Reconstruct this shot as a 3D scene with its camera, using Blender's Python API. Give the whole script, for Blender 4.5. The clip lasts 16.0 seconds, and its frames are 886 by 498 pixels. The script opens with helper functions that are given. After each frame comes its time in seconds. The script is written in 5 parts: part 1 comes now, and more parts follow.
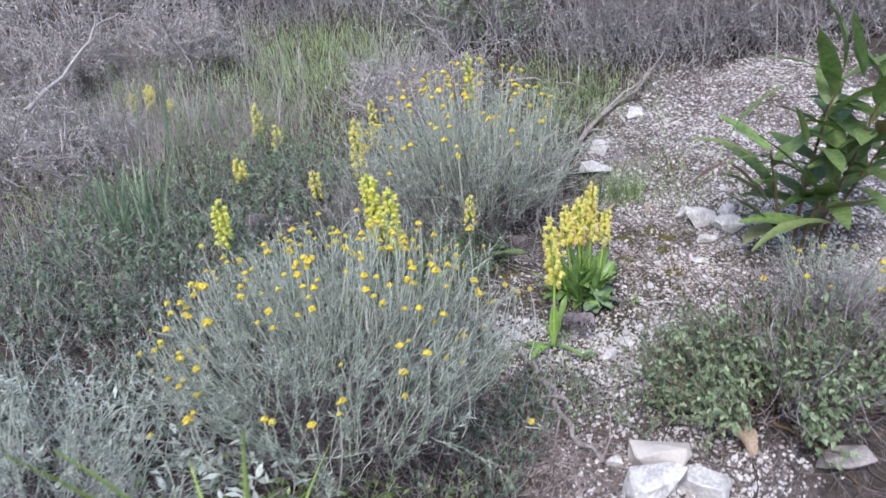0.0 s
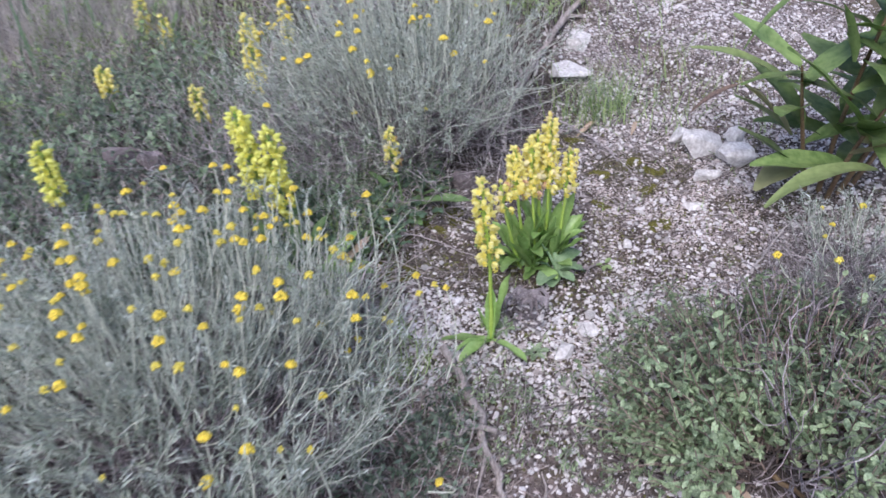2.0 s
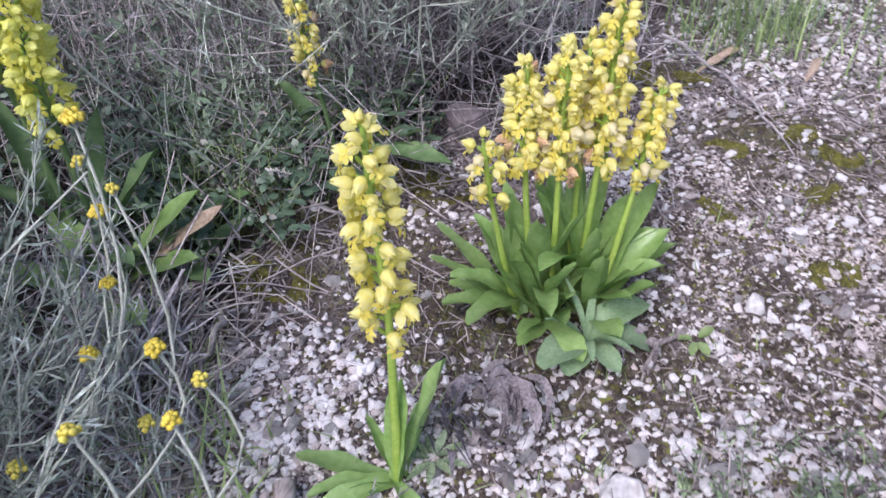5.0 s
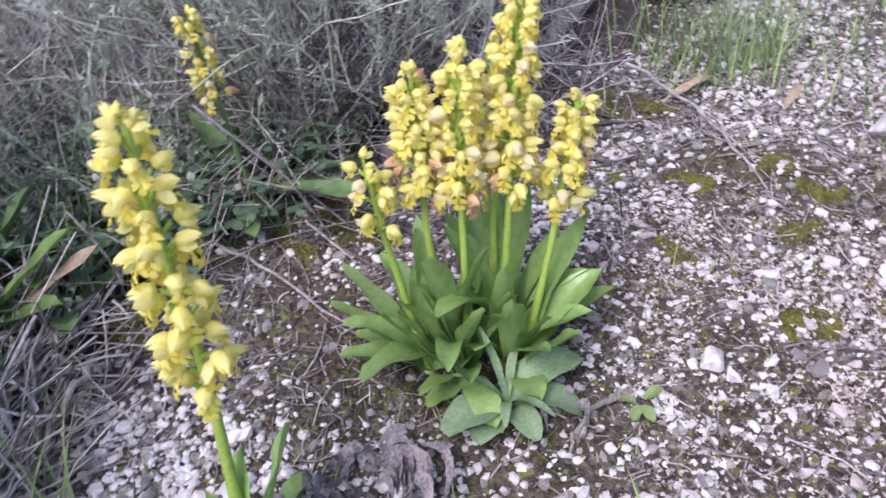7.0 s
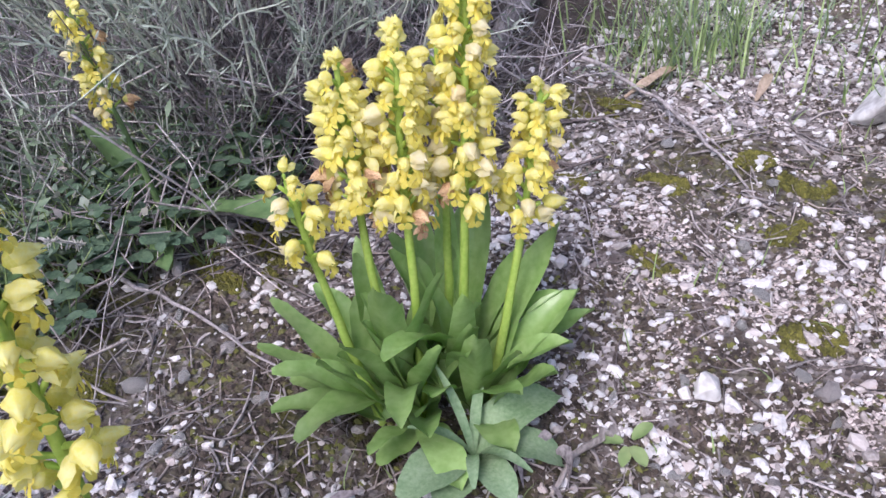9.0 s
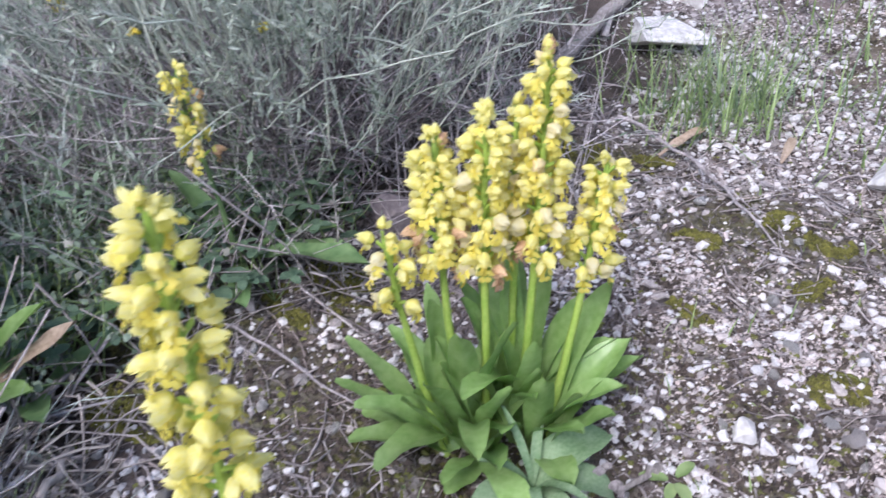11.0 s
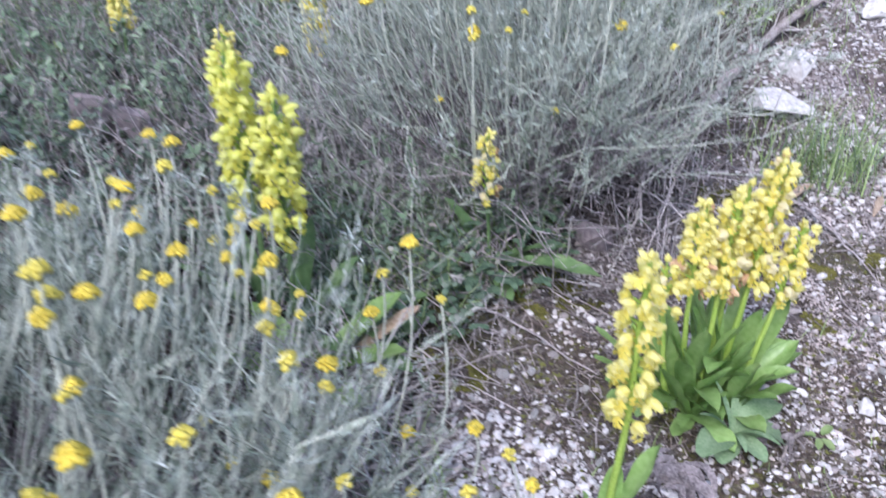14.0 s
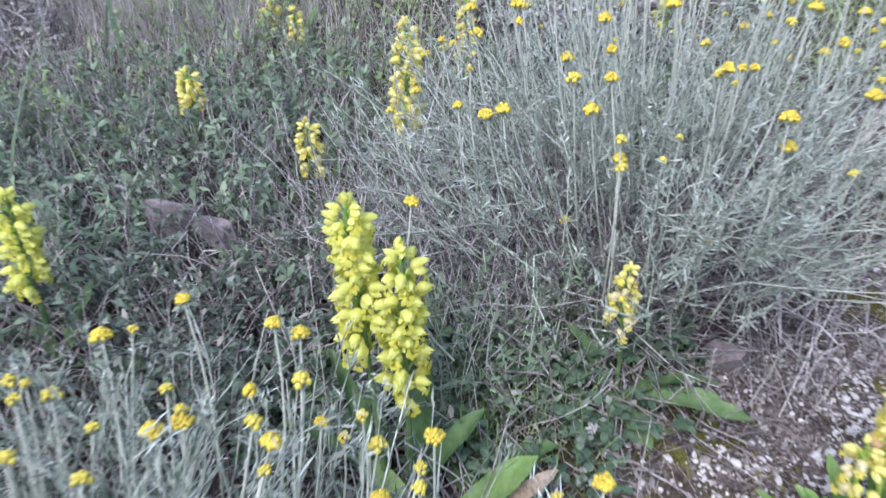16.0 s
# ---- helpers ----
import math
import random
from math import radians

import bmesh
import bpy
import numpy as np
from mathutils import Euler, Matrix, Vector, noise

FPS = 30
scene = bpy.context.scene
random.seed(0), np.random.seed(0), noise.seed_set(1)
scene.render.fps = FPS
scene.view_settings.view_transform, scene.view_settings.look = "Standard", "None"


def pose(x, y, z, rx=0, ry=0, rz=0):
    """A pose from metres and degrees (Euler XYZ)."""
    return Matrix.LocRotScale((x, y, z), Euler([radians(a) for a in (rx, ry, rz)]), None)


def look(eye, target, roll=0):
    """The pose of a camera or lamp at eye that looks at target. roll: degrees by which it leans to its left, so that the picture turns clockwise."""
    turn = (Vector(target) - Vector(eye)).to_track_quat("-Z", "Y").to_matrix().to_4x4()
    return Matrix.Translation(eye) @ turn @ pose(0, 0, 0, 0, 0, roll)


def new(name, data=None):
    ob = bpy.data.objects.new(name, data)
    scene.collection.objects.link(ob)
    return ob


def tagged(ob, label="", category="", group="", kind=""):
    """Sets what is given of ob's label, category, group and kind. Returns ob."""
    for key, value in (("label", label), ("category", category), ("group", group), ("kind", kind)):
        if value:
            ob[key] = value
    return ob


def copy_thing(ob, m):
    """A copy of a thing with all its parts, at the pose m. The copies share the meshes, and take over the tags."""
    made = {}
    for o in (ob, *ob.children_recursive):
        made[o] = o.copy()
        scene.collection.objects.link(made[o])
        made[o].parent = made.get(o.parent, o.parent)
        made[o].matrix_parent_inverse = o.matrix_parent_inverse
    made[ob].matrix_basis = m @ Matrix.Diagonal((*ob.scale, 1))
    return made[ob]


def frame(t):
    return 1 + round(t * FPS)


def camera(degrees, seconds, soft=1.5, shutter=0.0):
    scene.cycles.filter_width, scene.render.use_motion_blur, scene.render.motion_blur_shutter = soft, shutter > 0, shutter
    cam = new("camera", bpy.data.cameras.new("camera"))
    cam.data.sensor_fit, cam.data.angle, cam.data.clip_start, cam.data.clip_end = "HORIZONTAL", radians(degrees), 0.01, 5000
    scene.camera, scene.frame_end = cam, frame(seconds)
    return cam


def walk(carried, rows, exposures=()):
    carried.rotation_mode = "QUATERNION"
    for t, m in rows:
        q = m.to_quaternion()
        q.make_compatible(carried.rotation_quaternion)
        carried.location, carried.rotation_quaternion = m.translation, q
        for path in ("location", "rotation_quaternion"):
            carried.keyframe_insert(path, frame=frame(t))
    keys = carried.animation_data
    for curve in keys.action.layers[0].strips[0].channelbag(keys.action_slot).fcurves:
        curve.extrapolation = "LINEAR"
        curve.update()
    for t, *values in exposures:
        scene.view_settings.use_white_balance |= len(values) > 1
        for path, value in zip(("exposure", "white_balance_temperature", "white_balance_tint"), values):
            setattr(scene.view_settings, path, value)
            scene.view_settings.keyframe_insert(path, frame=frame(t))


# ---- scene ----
cam = camera(63.5, 16.0, shutter=0.4)
# the light and the exposure
SKY, SUN, SUN_UP, SUN_TURN, SUN_WIDE = 0.135, 1.3, 52.0, 190.0, 28.0
EXPOSURES = [(0.0, 0.58, 5950, 12), (3.0, 0.54, 5850, 20), (4.2, 0.55, 5850, 20), (6.3, 0.75, 5900, 23), (7.5, 0.71, 5900, 23), (8.7, 0.70, 5900, 21), (11.0, 0.73, 5750, 16), (13.0, 0.80, 5600, 18), (16.0, 0.79, 5650, 15)]
PATH = [
    (0, (0.193, 0.031, 0.998), (-0.006, 1.873, 0.247), -5.4),
    (0.5, (0.305, 0.149, 1.023), (-0.009, 1.952, 0.215), -5.1),
    (1, (0.329, 0.217, 1.034), (-0.019, 1.922, 0.047), -5.5),
    (1.5, (0.339, 0.357, 1.018), (0.016, 2.034, -0.021), -5.7),
    (2, (0.344, 0.566, 0.97), (0.117, 2.224, -0.125), -6.4),
    (2.5, (0.35, 0.69, 0.943), (0.208, 2.31, -0.22), -5.8),
    (3, (0.375, 0.783, 0.905), (0.275, 2.358, -0.324), -5.8),
    (3.5, (0.428, 0.959, 0.834), (0.302, 2.512, -0.42), -4.2),
    (4, (0.43, 1.104, 0.73), (0.179, 2.633, -0.535), -3.7),
    (4.2, (0.427, 1.144, 0.692), (0.115, 2.663, -0.572), -3.9),
    (6.3, (0.511, 1.338, 0.557), (-0.211, 2.85, -0.535), -2.4),
    (6.5, (0.519, 1.34, 0.543), (-0.194, 2.864, -0.538), -2.1),
    (7, (0.533, 1.362, 0.53), (-0.118, 2.924, -0.536), -5.7),
    (7.5, (0.543, 1.394, 0.506), (-0.055, 2.975, -0.562), -9.5),
    (8, (0.537, 1.427, 0.486), (-0.021, 3.025, -0.579), -8.9),
    (8.5, (0.518, 1.443, 0.484), (-0.018, 3.049, -0.582), -7.1),
    (10.8, (0.486, 1.409, 0.531), (-0.042, 3.069, -0.451), -4.5),
    (11, (0.469, 1.392, 0.534), (-0.062, 3.05, -0.451), -4.1),
    (11.5, (0.438, 1.342, 0.519), (-0.106, 2.979, -0.492), -2.8),
    (12, (0.414, 1.302, 0.5), (-0.112, 2.925, -0.544), -1.6),
    (12.5, (0.405, 1.265, 0.504), (-0.098, 2.885, -0.556), -1.0),
    (13, (0.378, 1.227, 0.539), (-0.076, 2.862, -0.52), -0.3),
    (13.5, (0.325, 1.17, 0.583), (-0.13, 2.816, -0.458), 0.4),
    (14, (0.259, 1.104, 0.704), (-0.231, 2.755, -0.311), 0.2),
    (14.5, (0.205, 1.012, 0.818), (-0.315, 2.667, -0.177), -1.4),
    (15, (0.19, 0.93, 0.871), (-0.33, 2.587, -0.122), -3.3),
    (15.5, (0.143, 1.053, 0.857), (-0.385, 2.7, -0.147), -3.0),
    (16, (0.098, 1.233, 0.79), (-0.459, 2.866, -0.222), -1.4),
]
walk(cam, [(t, look(eye, target, roll)) for t, eye, target, roll in PATH], EXPOSURES)

# ---------------------------------------------------------------- world and light
world = bpy.data.worlds.new("sky")
scene.world = world
world.use_nodes = True
wn = world.node_tree
sky = wn.nodes.new("ShaderNodeTexSky")
sky.sky_type, sky.sun_disc = "NISHITA", False
sky.sun_elevation, sky.sun_rotation = radians(SUN_UP), radians(SUN_TURN)
sky.air_density, sky.dust_density, sky.ozone_density = 1.0, 3.0, 1.0
bg = wn.nodes["Background"]
bg.inputs["Strength"].default_value = SKY
wn.links.new(sky.outputs[0], bg.inputs["Color"])
lamp = bpy.data.lights.new("sun", "SUN")
lamp.energy, lamp.angle, lamp.color = SUN, radians(SUN_WIDE), (1.0, 0.95, 0.88)
sun = new("sun", lamp)
sun.rotation_euler = (radians(90 - SUN_UP), 0, radians(180 - SUN_TURN))

# ---------------------------------------------------------------- materials


def rgb(c):
    return (c[0], c[1], c[2], 1.0)


def material(name, dark, light, scale=30.0, rough=0.6, bump=0.0, thin=0.0, island=0.25, own=0.0, fine=6.0, warm=None, warm_at=0.62, stretch=None, coat=0.0):
    """A natural surface: two tones in coarse and fine noise, pieces that differ, relief, and light that passes thin leaves."""
    m = bpy.data.materials.new(name)
    m.use_nodes = True
    nt = m.node_tree
    nd, ln = nt.nodes, nt.links
    bsdf = nd["Principled BSDF"]
    out = nd["Material Output"]
    co = nd.new("ShaderNodeTexCoord")
    src = co.outputs["Object"]
    if stretch:
        mp = nd.new("ShaderNodeMapping")
        mp.inputs["Scale"].default_value = stretch
        ln.new(src, mp.inputs["Vector"])
        src = mp.outputs[0]
    n1 = nd.new("ShaderNodeTexNoise")
    n1.inputs["Scale"].default_value, n1.inputs["Detail"].default_value = scale, 3.0
    n2 = nd.new("ShaderNodeTexNoise")
    n2.inputs["Scale"].default_value, n2.inputs["Detail"].default_value = scale * fine, 2.0
    ln.new(src, n1.inputs["Vector"])
    ln.new(src, n2.inputs["Vector"])
    add = nd.new("ShaderNodeMath")
    add.operation = "MULTIPLY_ADD"
    ln.new(n2.outputs[0], add.inputs[0])
    add.inputs[1].default_value = 0.5
    half = nd.new("ShaderNodeMath")
    half.operation = "MULTIPLY"
    half.inputs[1].default_value = 0.5
    ln.new(n1.outputs[0], half.inputs[0])
    ln.new(half.outputs[0], add.inputs[2])
    ramp = nd.new("ShaderNodeValToRGB")
    ramp.color_ramp.elements[0].position, ramp.color_ramp.elements[1].position = 0.36, 0.64
    ramp.color_ramp.elements[0].color, ramp.color_ramp.elements[1].color = rgb(dark), rgb(light)
    ln.new(add.outputs[0], ramp.inputs[0])
    col = ramp.outputs[0]
    geo = nd.new("ShaderNodeNewGeometry")
    info = nd.new("ShaderNodeObjectInfo")
    if warm:
        w = nd.new("ShaderNodeMapRange")
        w.inputs[1].default_value, w.inputs[2].default_value = warm_at, min(warm_at + 0.2, 1.0)
        ln.new(geo.outputs["Random Per Island"] if island else info.outputs["Random"], w.inputs[0])
        mx = nd.new("ShaderNodeMix")
        mx.data_type = "RGBA"
        ln.new(w.outputs[0], mx.inputs[0])
        ln.new(col, mx.inputs[6])
        mx.inputs[7].default_value = rgb(warm)
        col = mx.outputs[2]
    hsv = nd.new("ShaderNodeHueSaturation")
    ln.new(col, hsv.inputs["Color"])
    val = nd.new("ShaderNodeMapRange")
    spread = island + own
    val.inputs[3].default_value, val.inputs[4].default_value = 1 - spread, 1 + spread
    ln.new(geo.outputs["Random Per Island"] if island else info.outputs["Random"], val.inputs[0])
    ln.new(val.outputs[0], hsv.inputs["Value"])
    col = hsv.outputs[0]
    ln.new(col, bsdf.inputs["Base Color"])
    bsdf.inputs["Roughness"].default_value = rough
    bsdf.inputs["Coat Weight"].default_value = coat
    if bump:
        b = nd.new("ShaderNodeBump")
        b.inputs["Strength"].default_value, b.inputs["Distance"].default_value = bump, 0.002
        ln.new(add.outputs[0], b.inputs["Height"])
        ln.new(b.outputs[0], bsdf.inputs["Normal"])
    if thin:
        tr = nd.new("ShaderNodeBsdfTranslucent")
        ln.new(col, tr.inputs["Color"])
        mix = nd.new("ShaderNodeMixShader")
        mix.inputs[0].default_value = thin
        ln.new(bsdf.outputs[0], mix.inputs[1])
        ln.new(tr.outputs[0], mix.inputs[2])
        ln.new(mix.outputs[0], out.inputs["Surface"])
    return m


STONE = material("limestone", (0.54, 0.515, 0.51), (0.83, 0.81, 0.815), 60, 0.85, 0.6, island=0.15, warm=(0.50, 0.43, 0.41), warm_at=0.84)
DULLSTONE = material("dull_limestone", (0.27, 0.235, 0.22), (0.56, 0.505, 0.49), 60, 0.85, 0.6, island=0.3)
DULLROCK = material("dull_rock", (0.26, 0.235, 0.225), (0.52, 0.48, 0.47), 26, 0.85, 0.9, island=0, own=0.2)
ROCK = material("white_rock", (0.50, 0.475, 0.465), (0.86, 0.845, 0.835), 34, 0.85, 1.2, island=0, own=0.10, fine=4, warm=(0.56, 0.51, 0.47), warm_at=0.82)
GREYROCK = material("grey_stone", (0.13, 0.11, 0.12), (0.30, 0.26, 0.27), 30, 0.85, 0.8, island=0, own=0.1)
LITTER = material("dry_litter", (0.16, 0.13, 0.12), (0.44, 0.38, 0.36), 40, 0.85, 0.2, island=0.5)
TWIG = material("grey_twig", (0.20, 0.175, 0.178), (0.53, 0.485, 0.49), 50, 0.85, 0.3, island=0.5)
PALETWIG = material("pale_twig", (0.27, 0.24, 0.245), (0.66, 0.615, 0.63), 50, 0.85, 0.3, island=0.5)
STRAWGREY = material("grey_straw", (0.22, 0.19, 0.185), (0.56, 0.51, 0.505), 50, 0.8, 0.3, island=0.45)
STRAW = material("dry_grass", (0.38, 0.34, 0.31), (0.66, 0.60, 0.57), 30, 0.75, 0.0, 0.25, island=0.35)
DARKTWIG = material("dark_twig", (0.08, 0.066, 0.066), (0.26, 0.225, 0.225), 40, 0.9, 0.2, island=0.4)
WOOD = material("weathered_wood", (0.17, 0.145, 0.135), (0.46, 0.415, 0.395), 60, 0.85, 0.9, island=0.1, stretch=(1, 0.3, 1))
PALEWOOD = material("bleached_wood", (0.35, 0.32, 0.31), (0.62, 0.58, 0.57), 60, 0.8, 0.6, island=0.1)
SILVER = material("silver_leaf", (0.16, 0.21, 0.145), (0.60, 0.65, 0.565), 25, 0.75, 0.0, 0.28, island=0.38)
SILVERTIP = material("silver_tip", (0.40, 0.46, 0.41), (0.70, 0.75, 0.70), 25, 0.75, 0.0, 0.25, island=0.4)
SILVERSTEM = material("felted_stem", (0.40, 0.43, 0.37), (0.66, 0.69, 0.61), 60, 0.85, 0.3, island=0.25)
PALESTEM = material("pale_stalk", (0.42, 0.45, 0.37), (0.66, 0.68, 0.59), 60, 0.85, 0.3, island=0.25)
DEADLEAF = material("dead_mauve_leaf", (0.085, 0.072, 0.08), (0.33, 0.29, 0.31), 30, 0.85, 0.0, 0.15, island=0.5)
VIOLETTWIG = material("violet_grey_twig", (0.13, 0.11, 0.115), (0.42, 0.375, 0.39), 50, 0.85, 0.3, island=0.5)
GREYLEAF = material("grey_leaf", (0.22, 0.23, 0.22), (0.60, 0.615, 0.61), 30, 0.8, 0.0, 0.35, island=0.5)
PALELEAF = material("pale_dry_leaf", (0.42, 0.405, 0.38), (0.76, 0.73, 0.70), 30, 0.8, 0.0, 0.38, island=0.4)
GOLD = material("gold_bract", (0.62, 0.46, 0.03), (0.86, 0.71, 0.11), 260, 0.5, 0.4, island=0.14, own=0.08)
LEMON = material("lemon_bract", (0.60, 0.50, 0.05), (0.82, 0.72, 0.16), 260, 0.5, 0.4, island=0.12)
ORCHIDLEAF = material("orchid_leaf", (0.30, 0.49, 0.14), (0.47, 0.65, 0.26), 30, 0.30, 0.2, 0.42, island=0, own=0.14, fine=5, coat=0.3)
DEEPLEAF = material("deep_green_leaf", (0.13, 0.24, 0.09), (0.28, 0.41, 0.18), 18, 0.42, 0.15, 0.35, island=0, own=0.15, fine=5, coat=0.08)
BROWNLEAF = material("withered_leaf", (0.06, 0.04, 0.035), (0.18, 0.125, 0.095), 40, 0.7, 0.3, island=0, own=0.1)
ORCHIDSTEM = material("orchid_stem", (0.34, 0.52, 0.08), (0.50, 0.66, 0.15), 50, 0.45, 0.1, 0.2, island=0.05)
HOOD = material("orchid_hood", (0.88, 0.82, 0.22), (0.94, 0.90, 0.47), 160, 0.5, 0.2, 0.50, island=0.05, own=0.06, fine=3)
BUFF = material("buff_hood", (0.94, 0.85, 0.48), (0.98, 0.93, 0.68), 160, 0.5, 0.2, 0.5, island=0, own=0.05, fine=3, warm=(0.90, 0.78, 0.46), warm_at=0.86)
HOODBASE = material("hood_base", (0.84, 0.82, 0.20), (0.93, 0.90, 0.36), 160, 0.5, 0.2, 0.45, island=0, own=0.05)
LIP = material("orchid_lip", (0.88, 0.77, 0.12), (0.94, 0.86, 0.26), 150, 0.5, 0.2, 0.42, island=0.06)
GREENLIP = material("green_lip", (0.70, 0.68, 0.08), (0.86, 0.82, 0.18), 150, 0.5, 0.2, 0.35, island=0.06)
GREENHOOD = material("green_hood", (0.78, 0.80, 0.15), (0.91, 0.91, 0.35), 160, 0.5, 0.2, 0.45, island=0.10)
FADED = material("faded_flower", (0.40, 0.22, 0.12), (0.74, 0.54, 0.32), 150, 0.7, 0.2, 0.25, island=0.2, own=0.15)
SAGE = material("sage_leaf", (0.21, 0.34, 0.17), (0.36, 0.49, 0.29), 60, 0.7, 0.5, 0.25, island=0, own=0.12)
CISTUS = material("rockrose_leaf", (0.10, 0.16, 0.075), (0.43, 0.53, 0.33), 60, 0.6, 0.3, 0.28, island=0.5)
DARKLEAF = material("undergrowth_leaf", (0.065, 0.112, 0.070), (0.28, 0.355, 0.265), 20, 0.55, 0.0, 0.28, island=0.5, warm=(0.34, 0.30, 0.28), warm_at=0.8)
CLOVER = material("clover_leaf", (0.07, 0.125, 0.080), (0.17, 0.25, 0.155), 60, 0.5, 0.1, 0.25, island=0.2)
GRASS = material("green_grass", (0.20, 0.31, 0.10), (0.42, 0.53, 0.24), 12, 0.5, 0.0, 0.3, island=0.3)
BLUEGRASS = material("bluish_grass", (0.16, 0.25, 0.14), (0.34, 0.43, 0.29), 12, 0.5, 0.0, 0.3, island=0.25)
PALEGRASS = material("pale_grass", (0.40, 0.54, 0.25), (0.66, 0.77, 0.46), 12, 0.6, 0.0, 0.42, island=0.35)
FRESHGRASS = material("fresh_grass", (0.30, 0.44, 0.10), (0.50, 0.62, 0.22), 12, 0.5, 0.0, 0.35, island=0.2)
SAPLEAF = material("sapling_leaf", (0.17, 0.28, 0.085), (0.37, 0.50, 0.19), 12, 0.40, 0.2, 0.42, island=0, own=0.3, warm=(0.34, 0.28, 0.18), warm_at=0.86, coat=0.2)
REDTWIG = material("brown_twig", (0.14, 0.10, 0.085), (0.38, 0.30, 0.26), 50, 0.8, 0.2, island=0.4)
REDSTEM = material("reddish_stem", (0.12, 0.07, 0.045), (0.26, 0.19, 0.10), 50, 0.6, 0.2, island=0.1)
TAN = material("tan_leaf", (0.36, 0.26, 0.185), (0.64, 0.51, 0.39), 40, 0.65, 0.3, 0.15, island=0, own=0.1)
MAUVE = material("dry_mauve_leaf", (0.085, 0.074, 0.080), (0.36, 0.32, 0.335), 60, 0.75, 0.5, 0.05, island=0.5)
GRIT = material("pinkish_grit", (0.34, 0.285, 0.265), (0.66, 0.59, 0.565), 60, 0.95, 0.4, island=0.4)
CRUMB = material("soil_crumb", (0.030, 0.022, 0.017), (0.14, 0.11, 0.092), 60, 0.95, 0.4, island=0.45, warm=(0.11, 0.115, 0.03), warm_at=0.75)
MOSS = material("moss", (0.055, 0.056, 0.012), (0.18, 0.168, 0.035), 90, 0.95, 0.6, island=0.3)


def ground_material():
    m = bpy.data.materials.new("stony_soil")
    m.use_nodes = True
    nt = m.node_tree
    nd, ln = nt.nodes, nt.links
    bsdf = nd["Principled BSDF"]
    co = nd.new("ShaderNodeTexCoord")

    def tex(kind, scale, detail=4.0):
        n = nd.new(kind)
        n.inputs["Scale"].default_value = scale
        if kind == "ShaderNodeTexNoise":
            n.inputs["Detail"].default_value = detail
        ln.new(co.outputs["Object"], n.inputs["Vector"])
        return n

    def ramp(a, b, c0, c1, src):
        r = nd.new("ShaderNodeValToRGB")
        r.color_ramp.elements[0].position, r.color_ramp.elements[1].position = a, b
        r.color_ramp.elements[0].color, r.color_ramp.elements[1].color = rgb(c0), rgb(c1)
        ln.new(src, r.inputs[0])
        return r.outputs[0]

    def mix(f, a, b):
        x = nd.new("ShaderNodeMix")
        x.data_type = "RGBA"
        ln.new(f, x.inputs[0])
        ln.new(a, x.inputs[6])
        ln.new(b, x.inputs[7])
        return x.outputs[2]

    soil = ramp(0.32, 0.72, (0.028, 0.020, 0.017), (0.21, 0.165, 0.150), tex("ShaderNodeTexNoise", 55).outputs[0])
    cells = tex("ShaderNodeTexVoronoi", 240)
    grit = ramp(0.30, 0.92, (0.06, 0.050, 0.047), (0.66, 0.61, 0.61), cells.outputs["Color"])
    some = ramp(0.40, 0.62, (0.10, 0.10, 0.10), (0.80, 0.80, 0.80), tex("ShaderNodeTexNoise", 9).outputs[0])
    col = mix(some, soil, grit)
    mossy = ramp(0.55, 0.64, (0, 0, 0), (0.35, 0.35, 0.35), tex("ShaderNodeTexNoise", 13, 6).outputs[0])
    green = ramp(0.3, 0.7, (0.04, 0.036, 0.013), (0.15, 0.14, 0.035), tex("ShaderNodeTexNoise", 180).outputs[0])
    col = mix(mossy, col, green)
    att = nd.new("ShaderNodeAttribute")
    att.attribute_name = "gravel"
    # loam off the path, coloured darker to paint the shade under the bushes
    shaded_loam = ramp(0.3, 0.7, (0.028, 0.022, 0.018), (0.115, 0.094, 0.084), tex("ShaderNodeTexNoise", 40).outputs[0])
    col = mix(att.outputs["Fac"], shaded_loam, col)
    # mask of the moss mats, with the shade left of the clump painted in
    moss_shade = nd.new("ShaderNodeAttribute")
    moss_shade.attribute_name = "moss"
    ragged = nd.new("ShaderNodeMath")
    ragged.operation = "MULTIPLY"
    ln.new(moss_shade.outputs["Fac"], ragged.inputs[0])
    ln.new(ramp(0.36, 0.58, (0, 0, 0), (1, 1, 1), tex("ShaderNodeTexNoise", 34, 5).outputs[0]), ragged.inputs[1])
    mat = ramp(0.35, 0.65, (0.018, 0.016, 0.009), (0.10, 0.095, 0.022), tex("ShaderNodeTexNoise", 120).outputs[0])
    col = mix(ragged.outputs[0], col, mat)
    ln.new(col, bsdf.inputs["Base Color"])
    bsdf.inputs["Roughness"].default_value = 0.92
    b = nd.new("ShaderNodeBump")
    b.inputs["Strength"].default_value, b.inputs["Distance"].default_value = 0.8, 0.003
    ln.new(cells.outputs["Distance"], b.inputs["Height"])
    ln.new(b.outputs[0], bsdf.inputs["Normal"])
    return m


SOIL = ground_material()

# ---------------------------------------------------------------- shapes


def unit(v):
    return v / np.maximum(np.linalg.norm(v, axis=-1, keepdims=True), 1e-9)


def smooth(a, b, x):
    t = np.clip((x - a) / (b - a), 0, 1)
    return t * t * (3 - 2 * t)


WAVES = np.random.default_rng(5)
